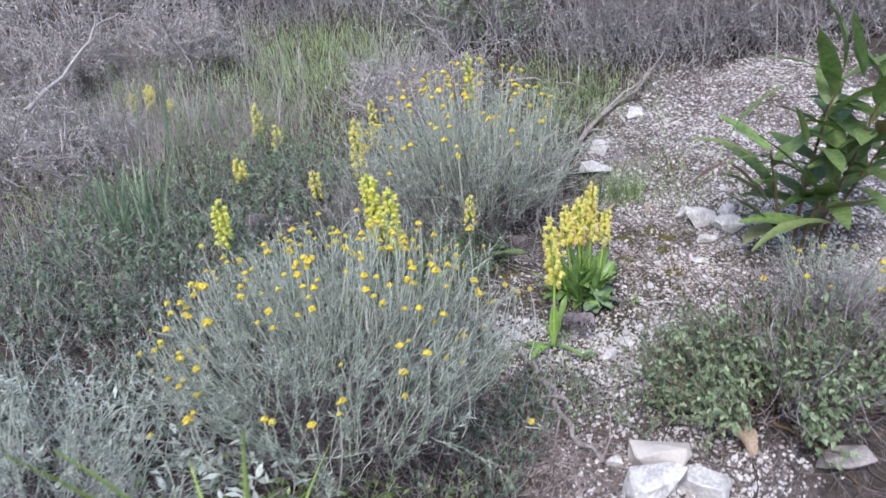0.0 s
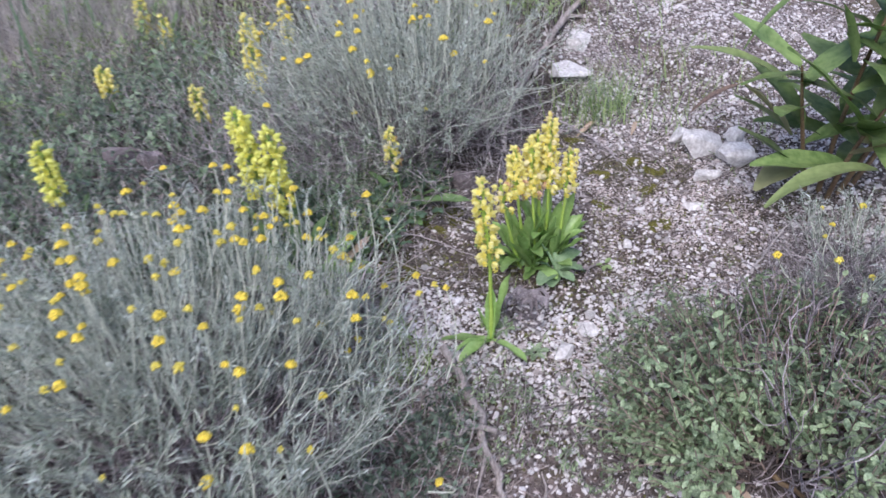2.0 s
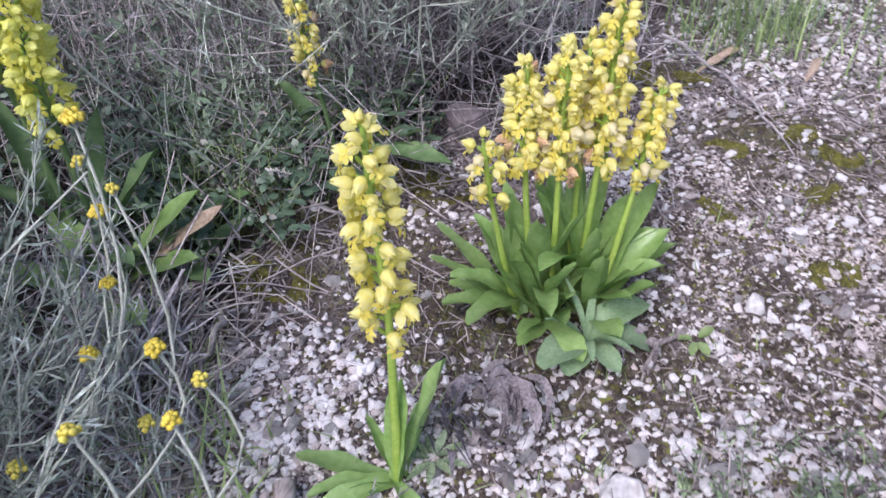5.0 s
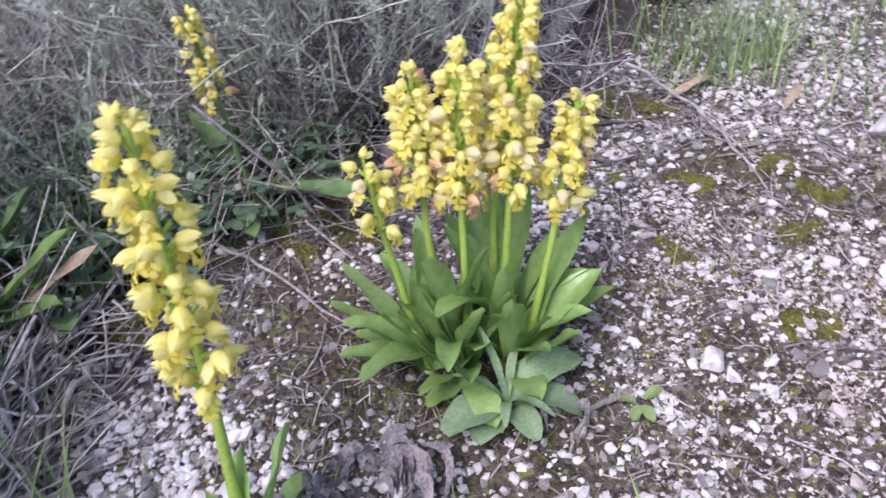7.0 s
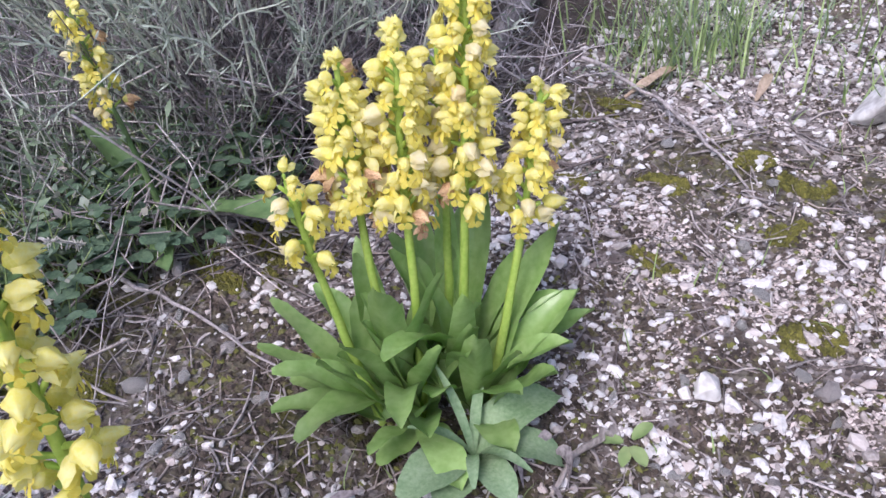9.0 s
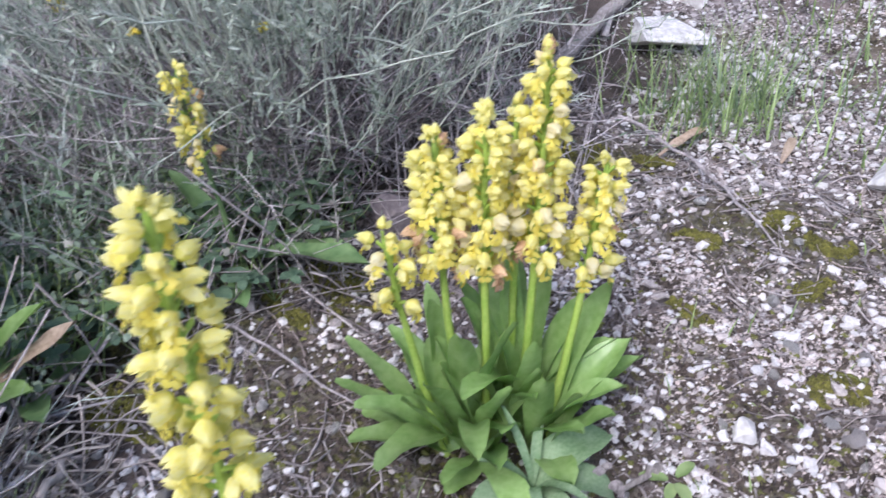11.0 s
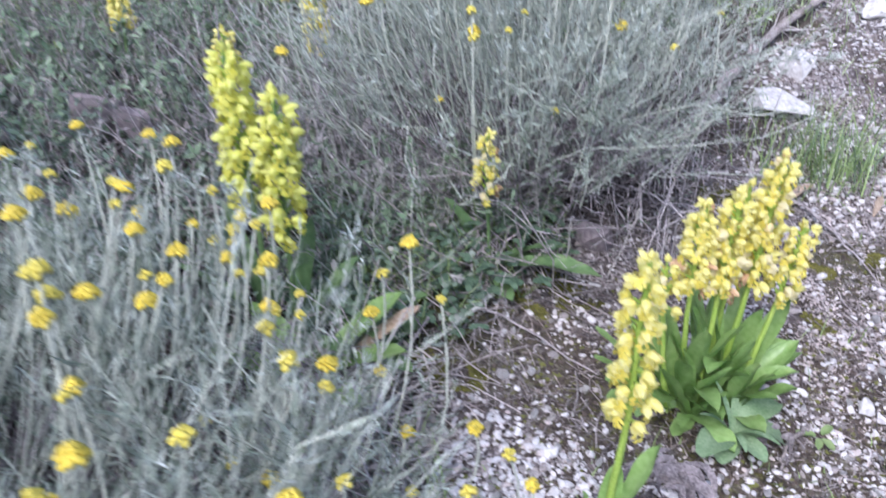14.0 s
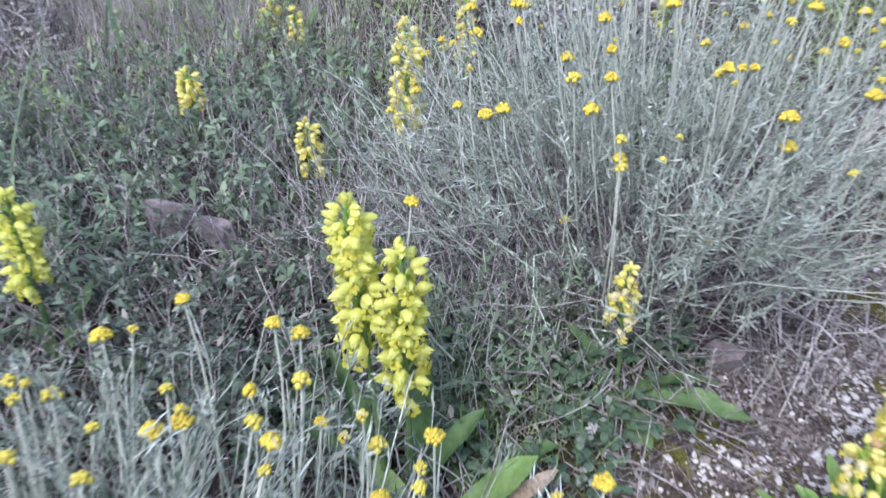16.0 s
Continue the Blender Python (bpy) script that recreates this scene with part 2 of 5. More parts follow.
WK = [(WAVES.uniform(0, 6.28), 6.28 / w, WAVES.uniform(0, 6.28), a) for w, a in ((1.3, .02), (0.8, .012), (0.5, .009), (0.31, .007), (0.2, .005), (0.13, .004), (0.09, .0025), (0.06, .002), (0.045, .0015)) for _ in range(2)]


def height(x, y):
    """The ground: a slope that steepens away from the path and rises to both sides."""
    x, y = np.asarray(x, float), np.asarray(y, float)
    yy = np.clip(y, -3, 7)
    z = 0.088 + 0.14 * (yy - 1.57) + 0.036 * np.logaddexp(0, (yy - 2.35) / 0.12) + 0.13 * smooth(0.0, -0.6, x) + 0.10 * smooth(0.9, 1.8, x)
    for a, k, p, h in WK:
        z = z + 0.5 * h * np.sin(k * (x * math.cos(a) + y * math.sin(a)) + p)
    return z


def stony(x, y):
    """How much of the ground is open gravel: 1 on the path, 0 under the bushes."""
    x, y = np.asarray(x, float), np.asarray(y, float)
    wob = 0.05 * np.sin(9 * y + 1) + 0.04 * np.sin(17 * y + 4 * x)
    left = 0.02 - 0.07 * smooth(1.46, 1.54, y) * smooth(1.72, 1.64, y) + 0.40 * smooth(1.9, 2.25, y) + 0.22 * smooth(2.5, 3.0, y) + 0.22 * smooth(1.55, 1.2, y)
    right = 0.62 + 0.9 * smooth(1.5, 1.9, y)
    g = smooth(left - 0.08, left + 0.08, x + wob) * smooth(right + 0.1, right - 0.1, x + wob)
    return g * smooth(3.12, 2.92, y - 0.12 * (x - 1) + wob) * smooth(0.2, 0.6, y)


def mossy(x, y):
    """Mats of dark moss and rotting litter on the gravel; one beside the clump paints leaf shade too."""
    m = 0
    for cx, cy, rx, ry, a in ((0.40, 1.765, 0.16, 0.085, 1.0), (0.30, 1.765, 0.09, 0.06, 1.0), (0.255, 1.735, 0.07, 0.05, 1.0), (0.59, 1.875, 0.05, 0.03, 0.8), (0.56, 1.77, 0.09, 0.04, 0.5), (0.465, 1.70, 0.05, 0.03, 0.8), (0.285, 1.79, 0.07, 0.06, 1.0), (0.03, 1.84, 0.16, 0.08, 1.0), (0.18, 1.78, 0.10, 0.06, 0.8), (0.62, 2.10, 0.16, 0.08, 0.8), (0.40, 2.20, 0.10, 0.08, 0.9), (0.85, 1.95, 0.12, 0.06, 0.7)):
        m = np.maximum(m, a * smooth(1.25, 0.5, np.hypot((x - cx) / rx, (y - cy) / ry)))
    return m


def tubes(P, R, sides=4):
    """Round stems along many paths at once. P: (count, steps, 3), R: (count, steps)."""
    P = np.asarray(P, float)
    M, N, _ = P.shape
    T = unit(np.gradient(P, axis=1))
    ref = np.where(np.abs(T[..., 2:3]) > 0.9, np.array([1.0, 0.1, 0]), np.array([0.05, 0.1, 1.0]))
    U = unit(np.cross(T, ref))
    W = np.cross(T, U)
    a = np.arange(sides) * 2 * math.pi / sides
    ring = U[:, :, None] * np.cos(a)[:, None] + W[:, :, None] * np.sin(a)[:, None]
    V = (P[:, :, None] + ring * np.asarray(R)[:, :, None, None]).reshape(-1, 3)
    i = np.arange(M)[:, None, None] * N * sides + np.arange(N - 1)[None, :, None] * sides
    s = np.arange(sides)
    s2 = (s + 1) % sides
    F = np.stack([i + s, i + s2, i + sides + s2, i + sides + s], -1).reshape(-1, 4)
    return V, F


LANCE = lambda s: np.sin(math.pi * np.clip(s, 0.03, 0.985) ** 0.85)
STRAP = lambda s: np.clip(0.42 + 1.1 * s, 0, 1) * np.sqrt(np.clip(1 - s ** 6, 0.004, 1)) * (0.78 + 0.22 * np.sin(math.pi * s))
OVAL = lambda s: np.sqrt(np.clip(np.sin(math.pi * np.clip(s, 0.02, 0.98)), 0.01, 1))
BLADE = lambda s: np.clip(1 - s ** 1.6, 0.06, 1)


def leaves(B, D, N, L, W, k=2, cols=2, bend=0.2, fold=0.0, shape=LANCE, wave=0.0, thick=0.0):
    """Many leaves at once: bases, directions, upper sides, lengths, widths; bent down by bend, folded along the midrib."""
    B, D, N = np.asarray(B, float), unit(np.asarray(D, float)), np.asarray(N, float)
    M = len(B)
    S = unit(np.cross(D, N) + 1e-6)
    N = np.cross(S, D)
    L, W, bend = (np.broadcast_to(np.asarray(q, float), (M,)) for q in (L, W, bend))
    s = np.linspace(0, 1, k + 1)
    ang = bend[:, None] * s * 2.0
    step = L[:, None] / k
    dx = np.cos(ang) * step
    dz = -np.sin(ang) * step
    cx = np.concatenate([np.zeros((M, 1)), np.cumsum((dx[:, 1:] + dx[:, :-1]) / 2, 1)], 1)
    cz = np.concatenate([np.zeros((M, 1)), np.cumsum((dz[:, 1:] + dz[:, :-1]) / 2, 1)], 1)
    C = B[:, None] + D[:, None] * cx[..., None] + N[:, None] * cz[..., None]
    nn = N[:, None] * np.cos(ang)[..., None] + D[:, None] * np.sin(ang)[..., None]
    w = W[:, None] * 0.5 * shape(s)[None]
    c = np.linspace(-1, 1, cols)
    lift = np.abs(c) * fold
    V = C[:, :, None] + S[:, None, None] * (w[..., None] * c)[..., None] + nn[:, :, None] * (w[..., None] * lift)[..., None]
    if wave:
        V = V + nn[:, :, None] * (np.sin(s * 14)[None, :, None] * c * np.abs(c) * wave * W[:, None, None])[..., None]
    V0 = V
    V = V.reshape(-1, 3)
    i = np.arange(M)[:, None, None] * (k + 1) * cols + np.arange(k)[None, :, None] * cols
    q = np.arange(cols - 1)
    F = np.stack([i + q, i + q + 1, i + cols + q + 1, i + cols + q], -1).reshape(-1, 4)
    if thick:
        under = (V0 - nn[:, :, None] * thick * (1 - 0.9 * np.abs(c))[None, None, :, None]).reshape(-1, 3)
        F = np.concatenate([F, F[:, ::-1] + len(V)])
        V = np.concatenate([V, under])
    return V, F


ICO_V = np.array([(0, 0, -1), (.7236, -.5257, -.4472), (-.2764, -.8506, -.4472), (-.8944, 0, -.4472), (-.2764, .8506, -.4472), (.7236, .5257, -.4472),
                  (.2764, -.8506, .4472), (-.7236, -.5257, .4472), (-.7236, .5257, .4472), (.2764, .8506, .4472), (.8944, 0, .4472), (0, 0, 1)])
ICO_F = np.array([(0, 1, 2), (1, 0, 5), (0, 2, 3), (0, 3, 4), (0, 4, 5), (1, 5, 10), (2, 1, 6), (3, 2, 7), (4, 3, 8), (5, 4, 9), (1, 10, 6), (2, 6, 7), (3, 7, 8),
                  (4, 8, 9), (5, 9, 10), (6, 10, 11), (7, 6, 11), (8, 7, 11), (9, 8, 11), (10, 9, 11)])


def pebbles(C, size, rng, sunk=False):
    """Many small angular stones, each its own shape, half sunk at C; sunk: without the faces under the soil."""
    M = len(C)
    V = ICO_V[None] * (1 + rng.uniform(-0.28, 0.28, (M, 12, 1)))
    V = V * (np.stack([rng.uniform(0.7, 1.35, M), rng.uniform(0.6, 1.0, M), rng.uniform(0.4, 0.75, M)], -1) * size[:, None])[:, None]
    a = rng.uniform(0, 6.28, M)
    t = rng.normal(0, 0.35, M)
    ca, sa, ct, st = np.cos(a), np.sin(a), np.cos(t), np.sin(t)
    Z = np.zeros(M)
    A = np.stack([np.stack([ca, -sa, Z], -1), np.stack([sa, ca, Z], -1), np.stack([Z, Z, Z + 1], -1)], 1)
    T = np.stack([np.stack([ct, Z, st], -1), np.stack([Z, Z + 1, Z], -1), np.stack([-st, Z, ct], -1)], 1)
    V = np.einsum("mij,mvj->mvi", A @ T, V) + C[:, None]
    F = ICO_F[5:] if sunk else ICO_F
    return V.reshape(-1, 3), (F[None] + (np.arange(M) * 12)[:, None, None]).reshape(-1, 3)


def mesh(name, sets, mats, smooth_faces=True):
    """One mesh from several sets of (points, faces, material slot)."""
    me = bpy.data.meshes.new(name)
    V, loops, starts, slots = [], [], [], []
    nv = nl = 0
    for s in sets:
        v, f = np.asarray(s[0], float), np.asarray(s[1])
        k = f.shape[1]
        V.append(v)
        loops.append((f + nv).ravel())
        starts.append(nl + np.arange(len(f)) * k)
        slots.append(np.full(len(f), s[2] if len(s) > 2 else 0))
        nv += len(v)
        nl += f.size
    V, loops, starts, slots = (np.concatenate(q) for q in (V, loops, starts, slots))
    me.vertices.add(len(V))
    me.vertices.foreach_set("co", V.astype(np.float32).ravel())
    me.loops.add(len(loops))
    me.loops.foreach_set("vertex_index", loops.astype(np.int32))
    me.polygons.add(len(starts))
    me.polygons.foreach_set("loop_start", starts.astype(np.int32))
    me.polygons.foreach_set("material_index", slots.astype(np.int32))
    me.polygons.foreach_set("use_smooth", np.full(len(starts), smooth_faces))
    me.update(calc_edges=True)
    for m in mats if isinstance(mats, (list, tuple)) else [mats]:
        me.materials.append(m)
    return me


def thing(name, at, label, category, group="", kind=""):
    ob = new(name)
    ob.location = at
    ob.empty_display_size = 0.02
    return tagged(ob, label, category, group, kind)


def part(name, data, parent, label="", m=None):
    ob = new(name, data)
    ob.parent = parent
    if m is not None:
        ob.matrix_basis = m
    return tagged(ob, label) if label else ob


def local(sets, at):
    at = np.asarray(at, float)
    return [(np.asarray(s[0]) - at, *s[1:]) for s in sets]


def grow(B, D, L, steps, rng, wander=0.15, lift=0.0):
    """Paths that start at B, set out along D and wander; lift turns them up (or down) on the way."""
    D = unit(np.asarray(D, float))
    P = [np.asarray(B, float)]
    L = np.broadcast_to(np.asarray(L, float), (len(D),))
    for _ in range(steps - 1):
        D = unit(D + rng.normal(0, wander, D.shape) + np.array([0, 0, lift]))
        P.append(P[-1] + D * (L / (steps - 1))[:, None])
    return np.stack(P, 1)


def taper(P, r0, r1):
    M, N, _ = P.shape
    r0 = np.broadcast_to(np.asarray(r0, float), (M,))
    return r0[:, None] * (1 + (r1 - 1) * np.linspace(0, 1, N)[None])


def along(P, count, lo, hi, rng, angle=0.7, spread=0.25):
    """Points along paths with directions that stand off the stem: base, direction, upper side."""
    M, N, _ = P.shape
    i = rng.integers(0, M, count)
    s = rng.uniform(lo, hi, count) * (N - 1)
    k = np.minimum(s.astype(int), N - 2)
    f = (s - k)[:, None]
    B = P[i, k] * (1 - f) + P[i, k + 1] * f
    T = unit(P[i, k + 1] - P[i, k])
    U = unit(np.cross(T, rng.normal(0, 1, (count, 3))))
    a = rng.normal(angle, spread, count)[:, None]
    D = T * np.cos(a) + U * np.sin(a)
    return B, D, unit(T * np.sin(a) - U * np.cos(a)), T


def disc(n, rng, inner=0.0):
    a = rng.uniform(0, 2 * math.pi, n)
    r = np.sqrt(rng.uniform(inner ** 2, 1, n))
    return r * np.cos(a), r * np.sin(a)

# ---------------------------------------------------------------- ground


def spread_axis(lo, hi, step, far, k):
    mid = np.arange(lo, hi + 1e-6, step)
    out = step * (1.35 ** np.arange(1, k) - 1) / 0.35
    out = out / out[-1] * far
    return np.concatenate([lo - out[::-1], mid, hi + out])


def build_ground():
    xs, ys = spread_axis(-2.2, 2.2, 0.025, 400, 26), spread_axis(0.2, 4.2, 0.025, 400, 26)
    X, Y = np.meshgrid(xs, ys)
    V = np.stack([X, Y, height(X, Y)], -1).reshape(-1, 3)
    nx, ny = len(xs), len(ys)
    i = (np.arange(ny - 1)[:, None] * nx + np.arange(nx - 1)).ravel()
    F = np.stack([i, i + 1, i + nx + 1, i + nx], -1)
    me = mesh("ground", [(V, F)], SOIL)
    att = me.attributes.new("gravel", "FLOAT", "POINT")
    att.data.foreach_set("value", stony(X, Y).ravel().astype(np.float32))
    att = me.attributes.new("moss", "FLOAT", "POINT")
    att.data.foreach_set("value", mossy(X, Y).ravel().astype(np.float32))
    ob = new("ground", me)
    return tagged(ob, "pale stony soil on a slope with moss, grit and dry litter", "ground", kind="structure")


ground = build_ground()

# ---------------------------------------------------------------- orchids


def flower_meshes(hood_mat, lip_mat, seed, n=6):
    """Flowers with a curved green stalk, a smooth nodding helmet and a lobed lip that hangs under it; stalk at the origin, facing +x."""
    rng = np.random.default_rng(seed)
    made = []
    for _ in range(n):
        P = np.array([[(0, 0, 0), (0.0032, 0, 0.0038), (0.0066, 0, 0.0064), (0.0100, 0, 0.0072)]])
        stalk = tubes(P, np.array([[0.0010, 0.0014, 0.0017, 0.0013]]), 6)
        # the helmet: its spine bows forward and down, creased between the sepals, open below, its rim ragged
        k, c = 8, 12
        u = np.linspace(0, 1, k)
        v = np.linspace(-0.28, 1.28, c) * math.pi
        L = 0.0128 * rng.uniform(0.88, 1.12)
        turn = 0.50 + rng.normal(0, 0.14) - (0.95 + rng.normal(0, 0.25)) * u
        cx = np.concatenate([[0], np.cumsum(np.cos(turn[:-1]) * L / (k - 1))])
        cz = np.concatenate([[0], np.cumsum(np.sin(turn[:-1]) * L / (k - 1))])
        U, Vv = np.meshgrid(u, v, indexing="ij")
        r = np.sin(math.pi * (0.09 + 0.86 * U ** 0.72)) ** 0.75 * (1 + 0.15 * np.cos(6 * (Vv - math.pi / 2)) * smooth(0.05, 0.5, U)) * (1 + rng.normal(0, 0.06, U.shape))
        y = r * np.cos(Vv) * 0.0047 * rng.uniform(0.88, 1.15)
        h = r * np.sin(Vv) * 0.0042 * rng.uniform(0.85, 1.12)
        along_rim = 0.0016 * U ** 3 * np.cos(3 * (Vv - math.pi / 2))
        x = cx[:, None] + along_rim - h * np.sin(turn)[:, None] + 0.0125
        z = cz[:, None] + h * np.cos(turn)[:, None] + 0.0068
        V = np.stack([x, y, z], -1).reshape(-1, 3)
        i = (np.arange(k - 1)[:, None] * c + np.arange(c - 1)).ravel()
        F = np.stack([i, i + 1, i + c + 1, i + c], -1)
        # three loose sepals lie over the helmet and lift their pointed tips from it
        g = lambda q: rng.normal(0, q)
        side = leaves([(0.0135, 0.0030, 0.0066), (0.0135, -0.0030, 0.0066), (0.0135, 0, 0.0100)], [(0.85, 0.55 + g(0.2), -0.15 + g(0.25)), (0.85, -0.55 + g(0.2), -0.15 + g(0.25)), (0.95, g(0.15), 0.30 + g(0.2))],
                      [(0.1, 0.85, 0.5), (0.1, -0.85, 0.5), (0, 0, 1)], 0.0108 * rng.uniform(0.85, 1.15, 3), 0.0068 * rng.uniform(0.85, 1.1, 3), 5, 4, 0.72 + rng.normal(0, 0.22, 3), -0.42, lambda q: np.clip(0.62 + 0.8 * q, 0, 1) * np.sqrt(np.clip(1 - q ** 4, 0.02, 1)), 0.08)
        fl = mesh("flower", [(*stalk, 1), (V, F[2 * (c - 1):], 0), (V, F[:2 * (c - 1)], 2), (*side, 0)], [hood_mat, ORCHIDSTEM, HOODBASE])
        w = g(0.15)
        body = leaves([(0.0165, 0, 0.0060)], [(0.42, w, -0.9)], [(0.9, 0, 0.42)], 0.0112, 0.0070, 6, 5, 0.15 + g(0.2), -0.35, lambda q: 0.72 + 0.28 * np.cos(5 * q), 0.06, 0.0006)
        arms = leaves([(0.0185, 0.001, 0.0015), (0.0185, -0.001, 0.0015)], [(0.40, 0.75 + g(0.1), -0.55), (0.40, -0.75 + g(0.1), -0.55)], [(0.9, 0, 0.3)] * 2, 0.0070, 0.0036, 4, 3, 0.4, 0.1, LANCE)
        feet = leaves([(0.0202, 0.001, -0.0024), (0.0202, -0.001, -0.0024)], [(0.25, 0.45, -0.85), (0.25, -0.45, -0.85)], [(0.9, 0, 0.3)] * 2, 0.0050, 0.0044, 4, 3, 0.3, 0.1, OVAL)
        lip = mesh("lip", [body, arms, feet], lip_mat)
        for me in (fl, lip):
            co = np.empty(len(me.vertices) * 3, np.float32)
            me.vertices.foreach_get("co", co)
            co = co.reshape(-1, 3)
            co[:, 0] -= 0.0030 * smooth(0.006, 0.0115, co[:, 0])
            me.vertices.foreach_set("co", co.ravel())
            me.update()
        made.append((fl, lip))
    return made


FLOWERS = {"yellow": flower_meshes(HOOD, LIP, 1), "green": flower_meshes(GREENHOOD, GREENLIP, 2, 5), "buff": flower_meshes(BUFF, LIP, 4, 4), "faded": flower_meshes(FADED, FADED, 3, 2)}


def leaf_part(parent, az, elev, L, W, bend, seed, mat=None, base=(0, 0, 0), fold=0.5, wave=0.05, name="leaf", label="", shape=STRAP):
    a, e = radians(az), radians(elev)
    d = np.array([[math.cos(a) * math.cos(e), math.sin(a) * math.cos(e), math.sin(e)]])
    n = np.array([[-math.cos(a) * math.sin(e), -math.sin(a) * math.sin(e), math.cos(e)]])
    b = np.array([base]) + d * 0.002
    w = radians(math.sin(seed * 12.9898 + az * 0.37) * 13)
    n = n * math.cos(w) + np.cross(d, n) * math.sin(w)
    V, F = leaves(b, d, n, L, W, 11, 5, bend, fold * (0.7 + 0.5 * math.sin(seed * 7.3 + az)), shape, wave * 1.6, 0.0012)
    return part(name, mesh("leaf", [(V, F)], mat or ORCHIDLEAF), parent, label)


PADDLE = lambda s: np.clip(0.46 + 0.95 * s, 0, 1) * np.sqrt(np.clip(1 - s ** 4.6, 0.006, 1))


def orchid(base, top, count, start, leaf_rows, seed, label, tone="yellow", group="", size=1.0, faded=0.0, lean=(0, 0)):
    """An orchid: a fleshy stem, strap leaves at its foot and a spike of hooded flowers, each with its lip."""
    rng = np.random.default_rng(seed)
    base, top = np.array(base, float), np.array(top, float)
    root = thing("orchid", base, label, "orchid", group)
    s = np.linspace(0, 1, 12)[:, None]
    bow = np.array([lean[0], lean[1], 0]) * np.sin(math.pi * s)
    path = (top - base) * s + bow + np.cumsum(rng.normal(0, 0.0006, (12, 3)), 0)
    path[0] = (0, 0, -0.01)
    rad = np.linspace(0.0041, 0.0019, 12) * size
    part("stem", mesh("stem", [tubes(path[None], rad[None] * (0.8 if group == GRN else 1), 8)], DEEPLEAF if group == GRN else ORCHIDSTEM), root)
    for i, row in enumerate(leaf_rows):
        leaf_part(root, *row[:3], row[3] * 0.84, row[4], seed + i, DEEPLEAF if group == GRN else ORCHIDLEAF, shape=PADDLE, base=(rng.normal(0, 0.003), rng.normal(0, 0.003), 0.002))
    turn = rng.uniform(0, 360)
    for i in range(count):
        f = i / max(count - 1, 1)
        q = (start + (0.99 - start) * f ** 0.93) * 11
        k = min(int(q), 10)
        p = path[k] * (1 - q + k) + path[k + 1] * (q - k)
        turn += 137.5 + rng.normal(0, 14)
        up = 10 - 8 * (1 - f) + 55 * max(0, f - 0.88) / 0.12 + rng.normal(0, 10)
        kind = "faded" if rng.random() < 0.55 * faded * (1.6 - 1.3 * f) else "buff" if faded and rng.random() < 0.45 * (1 - f) else tone
        fl, lip = FLOWERS[kind][rng.integers(0, len(FLOWERS[kind]))]
        sc = 0.98 * size * (1.08 - 0.20 * f - 0.25 * max(0, f - 0.88) / 0.12) * rng.uniform(0.88, 1.12)
        m = Matrix.Translation(p) @ pose(0, 0, 0, rng.normal(0, 16), -up, turn) @ Matrix.Scale(sc, 4)
        ob = part("flower", fl, root, "withered brown flower" if kind == "faded" else "", m)
        if f < 0.93:
            part("lip", lip, ob)
    return root


def on(x, y, dz=0.0):
    return (x, y, float(height(x, y)) + dz)


GRN = "yellow orchids scattered among the undergrowth"
orchid(on(0.276, 1.585), (0.281, 1.602, 0.416), 42, 0.49, [
    (36, 72, 0.132, 0.031, 0.04), (72, 80, 0.105, 0.027, 0.05), (165, 66, 0.072, 0.013, -0.1), (178, 15, 0.095, 0.025, 0.22),
    (232, 30, 0.080, 0.026, 0.55), (318, 16, 0.098, 0.023, 0.25), (205, 24, 0.075, 0.023, 0.35), (95, 32, 0.08, 0.022, 0.4)], 11,
    "single tall orchid with a spike of yellow hooded flowers on gravel", lean=(0.004, 0), size=1.07)

CLUMP = "orchids growing in one clump"
heart = np.random.default_rng(8)


def clump_orchid(i, foot, top, count, start, faded, label, lean, rows):
    """One orchid of the clump: the leaves that show, and more that fill its heart."""
    for k in range(6 if i else 3):
        rows.append((heart.uniform(0, 360), heart.uniform(58, 86), heart.uniform(0.07, 0.145), heart.uniform(0.024, 0.031), heart.uniform(0.0, 0.35)))
    orchid(on(*foot), top, int(count * 1.55), start - 0.02, rows, 30 + i, label, group=CLUMP, size=1.0, faded=faded, lean=lean)


clump_orchid(0, (0.333, 1.790), (0.303, 1.783, 0.306), 9, 0.70, 0.10, "short orchid of the clump with few pale yellow flowers", (-0.006, 0), [
    (156, 41, 0.127, 0.026, 0.15), (134, 54, 0.110, 0.027, 0.30), (173, 48, 0.103, 0.024, 0.30), (215, 78, 0.098, 0.031, 0.62), (200, 34, 0.080, 0.031, 0.30), (171, 30, 0.080, 0.029, 0.30)])
clump_orchid(1, (0.347, 1.800), (0.336, 1.812, 0.366), 30, 0.63, 0.08, "orchid of the clump with yellow flowers, some withered brown", (-0.004, 0), [
    (223, 62, 0.100, 0.036, 0.75), (271, 87, 0.138, 0.030, 0.15), (320, 82, 0.102, 0.022, 0.10), (128, 60, 0.136, 0.025, 0.10), (250, 76, 0.115, 0.027, 0.2)])
clump_orchid(2, (0.362, 1.796), (0.361, 1.828, 0.378), 33, 0.60, 0.06, "orchid of the clump with a dense yellow flower spike", (0, 0), [
    (297, 97, 0.118, 0.030, 0.90), (270, 73, 0.060, 0.036, 0.50), (299, 70, 0.076, 0.030, 0.50), (309, 37, 0.082, 0.034, 0.50), (251, 51, 0.070, 0.020, 0.40), (238, 25, 0.050, 0.026, 0.40)])
